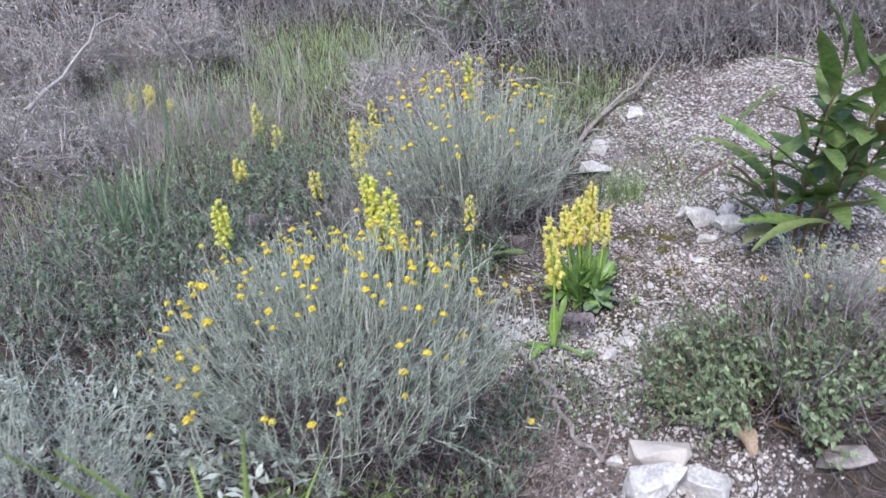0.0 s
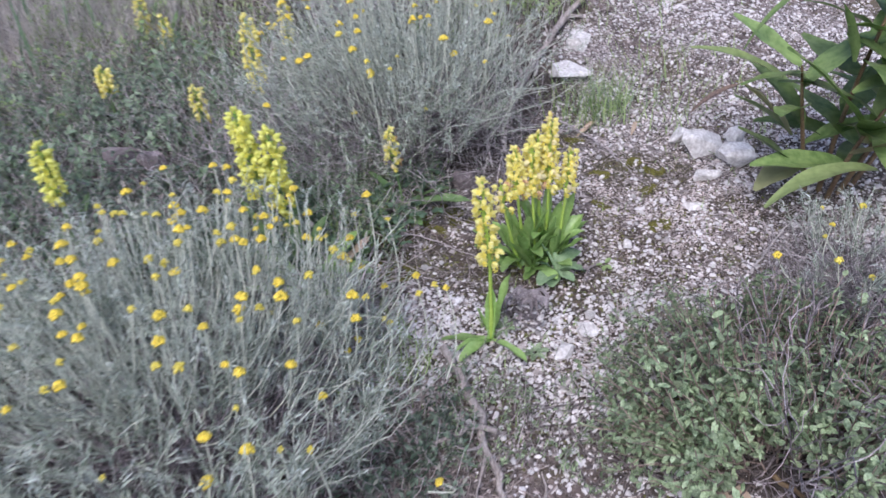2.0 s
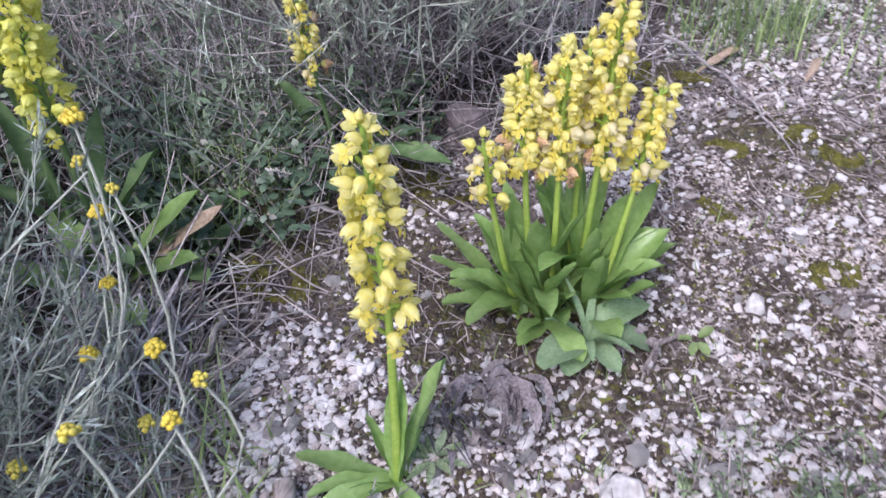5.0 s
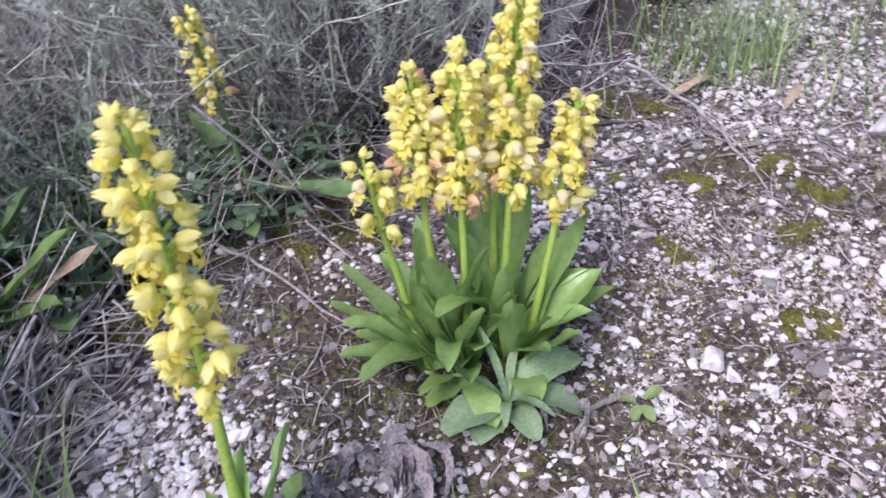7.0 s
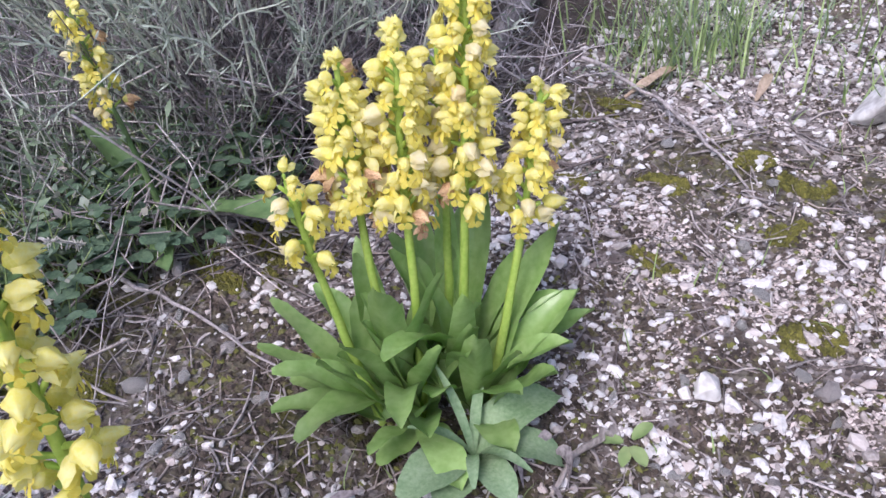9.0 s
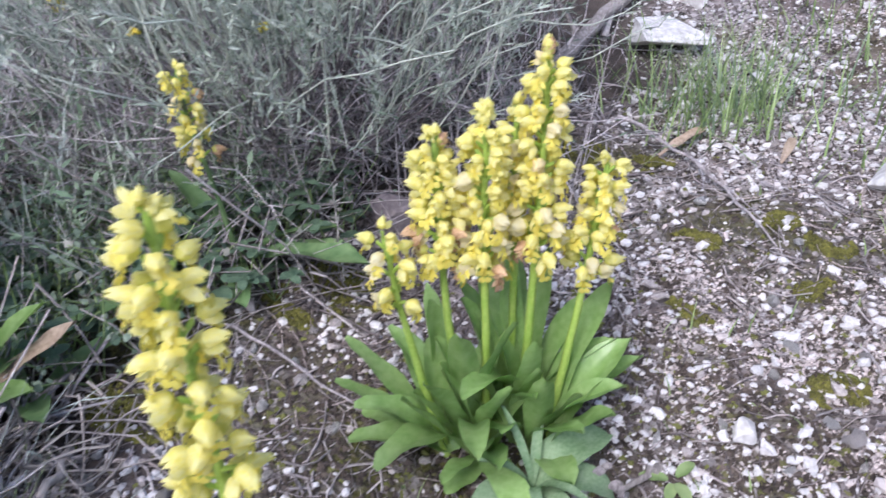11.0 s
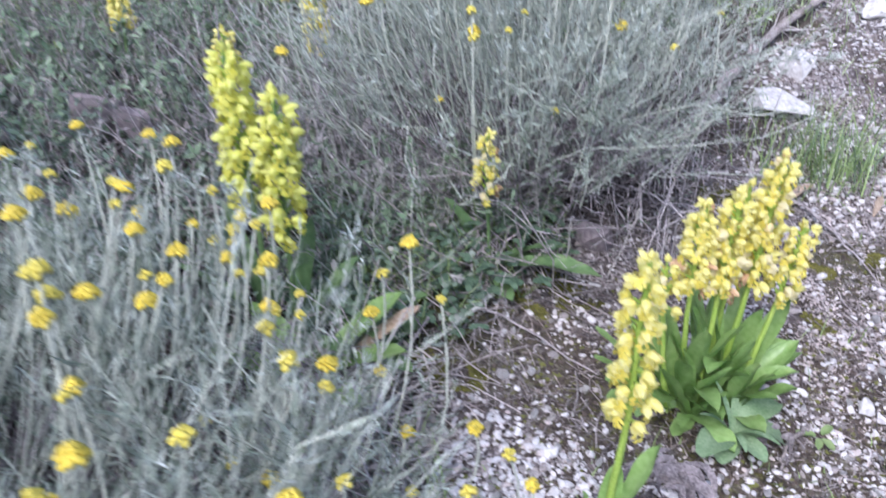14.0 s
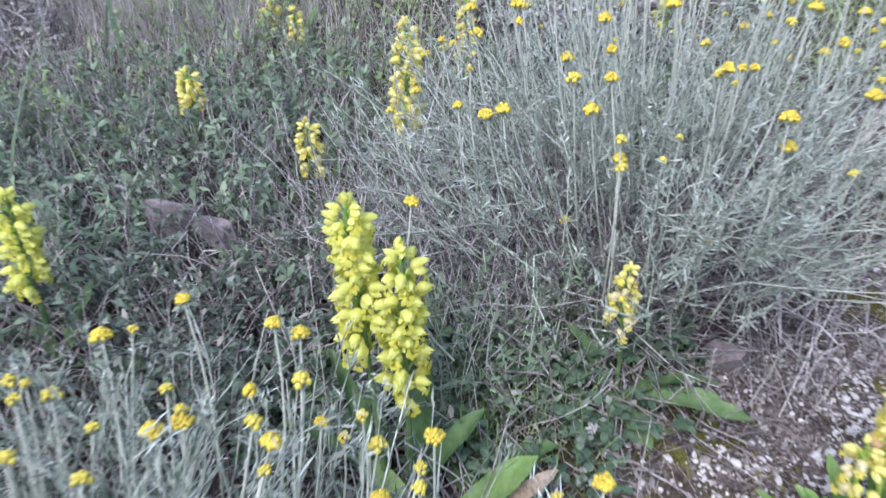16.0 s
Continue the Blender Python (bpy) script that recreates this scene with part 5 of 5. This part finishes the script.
litter(1000, PATHBOX, 602, "bleached straw bits lying on the gravel", MAUVE, (0.006, 0.03), 0.0005)
# the dark twig tone puts the shade below the bushes into the litter
litter(3400, [(-0.58, 1.7, 0.45, 0.45, 1), (-0.15, 1.12, 0.42, 0.34, 1), (0.1, 2.2, 0.35, 0.3, 1), (0.75, 1.4, 0.35, 0.3, 1)], 603, "dead twigs under the bushes, darkened as in shade", DARKTWIG, (0.03, 0.14), 0.0012)


def stick(name, pts, r, seed, label, mat=None, forks=0):
    """A fallen branch along a few turning points, with side twigs, lying on the ground."""
    rng = np.random.default_rng(seed)
    pts = np.array([(x, y, float(height(x, y)) + z) for x, y, z in pts])
    t = np.linspace(0, len(pts) - 1, 14)
    P = np.stack([np.interp(t, np.arange(len(pts)), pts[:, i]) for i in range(3)], -1) + rng.normal(0, r * 0.6, (14, 3))
    R = np.linspace(r, r * 0.35, 14) * rng.uniform(0.85, 1.15, 14)
    root = thing(name, P[0], label, "branch")
    part("limb", mesh("limb", local([tubes(P[None], R[None], 8)], P[0]), mat or WOOD), root)
    if forks:
        b = along(P[None], forks, 0.15, 0.95, rng, 0.7, 0.25)
        Q = grow(b[0], b[1], rng.uniform(0.05, 0.16, forks), 6, rng, 0.25)
        for q in range(forks):
            part("twig", mesh("twig", local([tubes(Q[q][None], np.linspace(r * 0.4, r * 0.12, 6)[None], 5)], P[0]), mat or WOOD), root)
    return root


stick("dead_branch", [(0.31, 2.28, 0.00), (0.365, 2.44, 0.02), (0.40, 2.535, 0.03), (0.47, 2.65, 0.02), (0.60, 2.82, 0.02), (0.70, 2.91, 0.03), (0.78, 2.97, 0.05)], 0.0125, 1, "grey weathered dead branch lying along the bush", WOOD, 9)
stick("dead_branch", [(0.39, 2.48, 0.01), (0.44, 2.62, 0.02), (0.57, 2.81, 0.02), (0.74, 2.95, 0.03), (0.84, 3.02, 0.10)], 0.0055, 2, "thinner grey dead branch beside a thick one", PALEWOOD, 6)
stick("dead_branch", [(0.16, 2.98, 0.05), (0.32, 3.00, 0.05), (0.47, 2.97, 0.03), (0.60, 2.93, 0.02)], 0.0065, 22, "grey dead branch lying in the grass below the thicket", WOOD, 3)
stick("fallen_branch", [(-1.50, 2.45, 0.24), (-1.47, 2.75, 0.24), (-1.44, 2.95, 0.25), (-1.38, 3.05, 0.24)], 0.008, 3, "bleached fallen branch over low grey shrubs", PALEWOOD, 5)
stick("root", [(0.195, 1.55, 0.012), (0.215, 1.50, 0.022), (0.256, 1.403, 0.026), (0.282, 1.313, 0.026), (0.314, 1.233, 0.022), (0.350, 1.190, 0.014)], 0.010, 4, "grey crooked root across the gravel", WOOD, 3)
stick("fallen_branch", [(0.285, 1.375, 0.040), (0.245, 1.365, 0.040), (0.213, 1.350, 0.034), (0.174, 1.341, 0.034), (0.135, 1.369, 0.04)], 0.0055, 14, "grey curved dead branch lying over the root", WOOD, 2)
stick("fallen_twig", [(0.40, 1.49, 0.006), (0.45, 1.535, 0.008), (0.49, 1.565, 0.012), (0.54, 1.60, 0.01)], 0.0048, 5, "pale bare fallen twig on gravel", PALEWOOD, 2)
stick("fallen_twig", [(0.78, 1.745, 0.006), (0.84, 1.81, 0.02), (0.91, 1.885, 0.03)], 0.003, 6, "thin pale twig leaning on the soil", PALEWOOD, 1)
stick("fallen_twig", [(0.70, 1.30, 0.01), (0.76, 1.22, 0.012), (0.80, 1.13, 0.01)], 0.004, 7, "reddish brown twig below the rockrose", REDSTEM, 0)
stick("fallen_twig", [(0.50, 1.83, 0.004), (0.47, 1.79, 0.006), (0.455, 1.745, 0.004)], 0.0035, 8, "short grey broken stalk by the clump", WOOD, 0)
stick("fallen_twig", [(0.05, 1.86, 0.01), (0.16, 1.84, 0.012), (0.25, 1.81, 0.006)], 0.0022, 9, "thin grey twig in front of the clover", TWIG, 1)
stick("fallen_twig", [(0.43, 2.28, 0.02), (0.52, 2.20, 0.012), (0.60, 2.08, 0.006)], 0.003, 10, "grey twig beside the dry leaf", TWIG, 2)


def dry_leaf(at, az, elev, L, W, bend, mat, label, fold=0.5):
    root = thing("dry_leaf", at, label, "dead leaf")
    leaf_part(root, az, elev, L, W, bend, 1, mat, (0, 0, 0), fold, 0.05, "blade")
    return root


dry_leaf(on(0.480, 2.215, 0.006), 50, 12, 0.085, 0.016, 0.05, TAN, "dry tan curled leaf on the path")
dry_leaf(on(-0.038, 1.705, 0.045), 36, 30, 0.105, 0.020, 0.03, TAN, "long dry tan leaf tip beside green leaves")
dry_leaf(on(0.640, 1.215, 0.006), 100, 35, 0.075, 0.040, 0.3, TAN, "broad dry brown leaf by the white rocks")
dry_leaf(on(0.615, 2.225, 0.006), 70, 16, 0.06, 0.012, 0.1, TAN, "small dry tan leaf on the path")


def withered_rosette(at, n, r, seed, label, ring=0.0):
    """Grey dead strap leaves curled into a nest on the ground."""
    rng = np.random.default_rng(seed)
    root = thing("withered_rosette", at, label, "dead leaves")
    for i in range(n):
        a0, rr, span = rng.uniform(0, 6.28), r * (ring or rng.uniform(0.35, 1.0)), rng.uniform(0.5, 1.5)
        off = (0 if ring else 0.28 * r) * rng.normal(0, 1, 2)
        t = a0 + np.linspace(0, span, 9)
        rad = rr * (1 + 0.15 * np.sin(np.linspace(0, 3, 9) + a0))
        C = np.stack([np.cos(t) * rad + off[0], np.sin(t) * rad + off[1], 0.004 + 0.018 * np.abs(np.sin(np.linspace(0, 2.6, 9) + a0)) + rng.uniform(0, 0.012) + rng.normal(0, 0.0012, 9)], -1)
        w = np.sin(np.linspace(0.25, 2.9, 9))[:, None] * rng.uniform(0.0032, 0.0070)
        o = np.stack([np.cos(t), np.sin(t), np.full(9, rng.uniform(0.5, 4.0))], -1)
        o = unit(o)
        V = np.stack([C - o * w, C + o * w], 1).reshape(-1, 3)
        k = np.arange(8) * 2
        part("leaf", mesh("leaf", [(V, np.stack([k, k + 1, k + 3, k + 2], -1))], MAUVE), root)
    return root


withered_rosette(on(0.325, 1.655, 0.002), 46, 0.046, 5, "nest of curled dead grey leaves beside the orchid")
withered_rosette(on(0.452, 1.768, 0.002), 5, 0.018, 6, "ring of curled dead leaf around a pebble", 1.0)


def seedling(at, rows, mat, label, name="seedling", shape=OVAL):
    root = thing(name, at, label, "seedling")
    for az, el, L, W, bd in rows:
        a, e = radians(az), radians(el)
        d = np.array([[math.cos(a) * math.cos(e), math.sin(a) * math.cos(e), math.sin(e)]])
        n = np.array([[-math.cos(a) * math.sin(e), -math.sin(a) * math.sin(e), math.cos(e)]])
        part("leaf", mesh("leaf", [leaves(d * 0.004, d, n, L, W, 8, 5, bd, 0.25, shape, 0.04, 0.0008)], mat), root)
    return root


seedling(on(0.405, 1.772, 0.012), [(43, 58, 0.078, 0.037, 0.70), (10, 52, 0.070, 0.030, 1.0), (314, 42, 0.050, 0.025, 0.6), (235, 44, 0.064, 0.036, 0.6), (255, 24, 0.044, 0.030, 0.4), (90, 74, 0.064, 0.008, 0.5), (200, 76, 0.058, 0.008, 0.6), (330, 66, 0.062, 0.008, 0.7), (140, 82, 0.070, 0.007, 0.4), (285, 70, 0.05, 0.009, 0.8)], SAGE, "grey-green felted sage seedling in front of the orchids", "sage_seedling", OVAL)
seedling(on(0.508, 1.815, 0.004), [(180, 10, 0.022, 0.011, 0.2), (300, 14, 0.02, 0.011, 0.2), (50, 20, 0.02, 0.010, 0.2), (260, 8, 0.018, 0.009, 0.2)], GRASS, "small three-leaved green seedling on the gravel")
seedling(on(0.300, 1.610, 0.004), [(a, 12 + a % 30, 0.028, 0.008, 0.2) for a in range(0, 360, 40)], CISTUS, "small feathery green seedling beside the orchid", "seedling", LANCE)
seedling(on(0.355, 1.570, 0.004), [(a, 10 + a % 25, 0.024, 0.010, 0.2) for a in range(10, 370, 50)], CISTUS, "small feathery green seedling on gravel")
for i, (x, y) in enumerate([(-0.05, 1.79), (-0.02, 1.74), (-0.30, 1.80)]):
    seedling(on(x, y, 0.004), [(a + i * 25, 40 + (a * 7) % 35, 0.09, 0.026, 0.3) for a in (20, 130, 200, 300)], DEEPLEAF, "rosette of broad green leaves without flowers", "leaf_rosette", STRAP)

seedling(on(-0.080, 1.690, 0.010), [(34, 50, 0.155, 0.042, 0.15), (5, 42, 0.135, 0.038, 0.25), (150, 34, 0.13, 0.036, 0.2), (195, 26, 0.13, 0.034, 0.15), (330, 30, 0.10, 0.034, 0.3)], ORCHIDLEAF, "broad green leaves beside a dry tan one", "leaf_rosette", STRAP)

blades(190, [(0.01, 1.52, 0.10, 0.12, 2), (-0.06, 1.66, 0.10, 0.08, 1)], (0.06, 0.16), (0.0020, 0.0040), 509, "grass_tuft", "greyish green grass at the edge of the bush", SILVERTIP, 0.45)
blades(150, [(0.07, 1.53, 0.10, 0.09, 2), (-0.02, 1.62, 0.10, 0.07, 1)], (0.04, 0.12), (0.0018, 0.0036), 507, "grass_tuft", "thin green grass at the edge of the bush", GRASS, 0.35)
stick("fallen_branch", [(0.06, 1.70, 0.02), (0.065, 1.66, 0.035), (0.075, 1.61, 0.03), (0.085, 1.56, 0.012)], 0.004, 15, "short brown broken branch beside the bush", WOOD, 1)

# ---------------------------------------------------------------- plants close to the starting point
def grass_clump(at, tips, label):
    """Broad blades that rise from one foot and arch over to their tips."""
    root = thing("grass_clump", at, label, "grass")
    for i, (x, y, z, w, bend) in enumerate(tips):
        blade_to(root, (0.01 * math.cos(i * 2.4), 0.01 * math.sin(i * 2.4), 0), (x - at[0], y - at[1], z - at[2]), w, bend, i, FRESHGRASS)
    return root


grass_clump(on(-0.16, 0.66), [(-0.20, 0.47, 0.60, 0.016, 0.40), (-0.26, 0.49, 0.655, 0.017, 0.30), (-0.03, 0.49, 0.575, 0.015, 0.45), (-0.09, 0.60, 0.58, 0.013, 0.15), (-0.13, 0.43, 0.625, 0.014, 0.40), (-0.30, 0.60, 0.55, 0.016, 0.4), (-0.06, 0.76, 0.46, 0.012, 0.3), (-0.22, 0.78, 0.42, 0.012, 0.4)], "bright green tuft of long arching blades")
undergrowth(170, [(-0.55, 1.08, 0.25, 0.13, 3), (-0.40, 1.00, 0.18, 0.08, 2), (-0.82, 1.18, 0.15, 0.12, 1.5)], (0.05, 0.20), 407, "pale_herbs", "pale felted herbs with bleached leaf tips", SILVERTIP, 9, (0.014, 0.036), 0.34, PALETWIG, 0.6, 2)
everlasting(on(-0.60, 0.84), 0.08, (0.24, 0.22), 0.36, [], 3, 260, 240, 104, "pale silvery bush without many flowers", 0.9, 30)

undergrowth(330, [(0.11, 1.28, 0.11, 0.17, 2), (0.20, 1.36, 0.05, 0.10, 1), (0.05, 1.10, 0.14, 0.10, 1)], (0.03, 0.10), 405, "low_herbs", "dark green herbs below the silvery bush", DARKLEAF, 10, (0.006, 0.018), 0.4, TWIG, 0.6, 2)
litter(900, [(0.22, 1.25, 0.10, 0.14, 2), (0.12, 1.38, 0.10, 0.13, 2), (0.33, 1.18, 0.10, 0.09, 1.5)], 604, "fallen reddish grey stalks beside the root", LITTER, (0.03, 0.13), 0.0012)
litter(2600, [(0.40, 1.66, 0.40, 0.20, 3), (0.60, 1.92, 0.38, 0.22, 5), (0.16, 1.62, 0.16, 0.12, 2.5)], 605, "thin dark stalk bits between the pebbles", DARKTWIG, (0.005, 0.03), 0.0005)

litter(330, [(0.01, 1.58, 0.10, 0.10, 3), (0.0, 1.68, 0.10, 0.08, 1.5)], 607, "bleached dead grass stems beside the bush", STRAW, (0.03, 0.13), 0.0009, 0.03)
litter(240, [(-0.01, 1.60, 0.09, 0.09, 2), (-0.04, 1.70, 0.08, 0.06, 1)], 609, "pale broken stalks at the edge of the bush", PALETWIG, (0.04, 0.15), 0.0014, 0.05)
litter(800, [(0.62, 1.98, 0.34, 0.24, 4), (0.50, 1.66, 0.28, 0.16, 2), (0.16, 1.74, 0.14, 0.12, 2), (0.45, 2.25, 0.25, 0.12, 2)], 606, "pale grey straw lying in mats on the gravel", STRAWGREY, (0.015, 0.075), 0.0008)

# ---------------------------------------------------------------- gravel


def chips(C, size, rng):
    """Grit: pointed splinters, open where they are sunk in the soil."""
    M = len(C)
    V = np.array([(1, 0, 0), (0, 1, 0), (-1, 0, 0), (0, -1, 0), (0, 0, 0.7)], float)[None] * rng.uniform(0.6, 1.35, (M, 5, 1)) + rng.normal(0, 0.15, (M, 5, 3))
    a = rng.uniform(0, 6.28, M)
    ca, sa = np.cos(a)[:, None], np.sin(a)[:, None]
    V = np.stack([V[..., 0] * ca - V[..., 1] * sa, V[..., 0] * sa + V[..., 1] * ca, V[..., 2]], -1) * size[:, None, None] * 1.15 + C[:, None]
    F = np.array([(0, 1, 4), (1, 2, 4), (2, 3, 4), (3, 0, 4)])
    return V.reshape(-1, 3), (F[None] + (np.arange(M) * 5)[:, None, None]).reshape(-1, 3)


def gravel():
    rng = np.random.default_rng(77)
    n = 480000
    x, y = rng.uniform(-0.2, 1.9, n), rng.uniform(0.7, 3.1, n)
    g = stony(x, y)
    bare = 1 - 0.36 * smooth(1.72, 1.82, y + 0.05 * np.sin(9 * x)) * smooth(2.22, 2.08, y + 0.05 * np.sin(8 * x)) * smooth(0.36, 0.46, x)
    g = g * bare * (1 - 0.78 * mossy(x, y)) * (1 - 0.62 * smooth(1.72, 1.80, y + 0.02 * np.sin(23 * x)) * smooth(0.40, 0.30, x))
    patchy = 0.5 + 0.5 * np.sin(7 * x + 3 * np.sin(5 * y)) * np.sin(6 * y + 2 * np.sin(4 * x + 1))
    fine = 0.5 + 0.5 * np.sin(31 * x + 3 * np.sin(17 * y)) * np.sin(29 * y + 2 * np.sin(21 * x + 1))
    low = smooth(1.80, 1.70, y + 0.03 * np.sin(11 * x))
    ok = rng.uniform(0, 1, n) < g * (0.20 + 0.18 * low + (0.62 - 0.22 * low) * patchy * (0.3 + 1.1 * fine)) * np.where(y > 2.2, 0.64, 0.85) * (1 - 0.80 * smooth(1.56, 1.43, y) * smooth(0.44, 0.34, x) - 0.35 * smooth(1.50, 1.38, y) * smooth(0.34, 0.44, x))
    x, y, low = x[ok], y[ok], low[ok]
    n = len(x)
    q = rng.uniform(0, 1, n)
    size = np.where(q < 0.50 - 0.22 * low, rng.uniform(0.0007, 0.0018, n), np.where(q < 0.925 - 0.035 * low, 0.0018 + 0.0004 * low + 0.0030 * rng.uniform(0, 1, n) ** 1.4, 0.0043 + 0.0040 * rng.uniform(0, 1, n) ** 2.0))
    C = np.stack([x, y, height(x, y) + size * 0.26], -1)
    near = (np.abs(x - 0.36) < 0.30) & (np.abs(y - 1.72) < 0.24) & (size > 0.0046)
    first = np.flatnonzero(near)[:270]
    rest = np.ones(n, bool)
    rest[first] = False
    big = rest & (size > 0.0020)
    tiny = rest & (size <= 0.0020)
    grey = rng.uniform(0, 1, n) < 0.23
    ob = new("gravel", mesh("gravel", [(*pebbles(C[big & ~grey], size[big & ~grey], rng, True), 0), (*pebbles(C[big & grey], size[big & grey], rng, True), 1), (*chips(C[tiny], size[tiny], rng), 0)], [STONE, DULLSTONE], False))
    ob.parent = ground
    tagged(ob, "loose white limestone gravel", kind="stuff")
    kinds = []
    for i in range(12):
        V, F = pebbles(np.zeros((1, 3)), np.ones(1), rng)
        kinds.append(mesh("pebble", [(V, F)], ROCK if i % 4 else DULLROCK, False))

    def lay(i, at, r):
        part("pebble", kinds[i % 12], ground, "", Matrix.Translation(at) @ Matrix.Rotation(rng.uniform(0, 6.28), 4, "Z") @ Matrix.Scale(r, 4))

    for i in first:
        lay(i, C[i], size[i])
    # the larger stones that lie apart
    for i, (px, py, r) in enumerate(((0.545, 1.870, 7.4), (0.628, 1.885, 9.0), (0.603, 1.958, 7.6), (0.662, 1.950, 7.1), (0.594, 2.019, 9.8), (0.527, 2.136, 9.1), (0.237, 1.790, 6.6), (0.177, 1.882, 6.9),
                                     (0.169, 1.791, 8.0), (0.137, 1.775, 11.5), (0.205, 1.726, 6.9), (0.643, 1.868, 9.3), (0.594, 1.839, 6.3), (0.622, 2.096, 9.5), (0.100, 1.625, 9.0), (0.152, 1.598, 9.8),
                                     (0.165, 1.610, 8.5), (0.203, 1.617, 8.7), (0.125, 1.683, 6.8), (0.187, 1.650, 6.8), (0.234, 1.786, 6.5), (0.537, 1.679, 12.0), (0.466, 1.683, 13.5), (0.362, 1.620, 9.6))):
        lay(i * 5 + 1, (px, py, float(height(px, py)) + r * 0.0002), r * 0.001)


gravel()


def crumbs():
    rng = np.random.default_rng(78)
    x, y = patch(26000, rng, [(0.42, 1.74, 0.26, 0.22, 4), (0.45, 1.72, 0.42, 0.36, 5), (0.8, 2.1, 0.45, 0.4, 3), (0.4, 1.3, 0.25, 0.3, 1.2), (1.1, 2.6, 0.5, 0.35, 1)])
    size = rng.uniform(0.0010, 0.0038, len(x))
    C = np.stack([x, y, height(x, y) + size * 0.2], -1)
    ob = new("crumbs", mesh("crumbs", [chips(C, size, rng)], CRUMB, False))
    ob.parent = ground
    tagged(ob, "brown soil crumbs and specks of moss", kind="stuff")


crumbs()


def grit():
    """Pale powdery grit trodden into the bare part of the path."""
    rng = np.random.default_rng(80)
    x, y = patch(46000, rng, [(0.66, 1.98, 0.20, 0.17, 5), (0.85, 1.92, 0.20, 0.14, 2), (0.62, 1.72, 0.16, 0.10, 1.5), (0.75, 2.35, 0.25, 0.2, 2), (0.48, 1.58, 0.12, 0.08, 1)])
    keep = rng.uniform(0, 1, len(x)) < (0.35 + 0.65 * (np.sin(38 * x + 3 * np.sin(27 * y)) * np.sin(33 * y + 2 * np.sin(24 * x)) > -0.1)) * (1 - mossy(x, y))
    x, y = x[keep], y[keep]
    size = rng.uniform(0.0006, 0.0021, len(x))
    C = np.stack([x, y, height(x, y) + size * 0.2], -1)
    ob = new("grit", mesh("grit", [chips(C, size, rng)], GRIT, False))
    ob.parent = ground
    tagged(ob, "pale pinkish powdery grit on the path", kind="stuff")


grit()


def moss():
    """Low yellow-green cushions of moss between the stones."""
    rng = np.random.default_rng(79)
    x, y = patch(9000, rng, [(0.423, 2.081, 0.03, 0.02, 1), (0.464, 2.203, 0.035, 0.02, 1), (0.523, 2.079, 0.025, 0.014, 1), (0.652, 2.098, 0.025, 0.015, 1), (0.521, 1.987, 0.025, 0.016, 1), (0.394, 2.214, 0.04, 0.027, 1.5),
                             (0.158, 1.903, 0.04, 0.025, 1.5), (0.190, 1.955, 0.05, 0.025, 1.5), (0.632, 2.032, 0.02, 0.014, 0.6), (0.635, 1.915, 0.025, 0.015, 0.7), (0.075, 1.756, 0.05, 0.03, 1.5), (0.600, 2.126, 0.03, 0.018, 1)])
    keep = np.sin(90 * x + 3 * np.sin(60 * y)) + np.sin(85 * y + 2 * np.sin(70 * x)) > -0.5
    x, y = x[keep], y[keep]
    size = rng.uniform(0.0012, 0.0032, len(x))
    C = np.stack([x, y, height(x, y) + size * 0.5], -1)
    ob = new("moss", mesh("moss", [chips(C, size, rng)], MOSS, False))
    ob.parent = ground
    tagged(ob, "yellow-green moss cushions", kind="stuff")


moss()
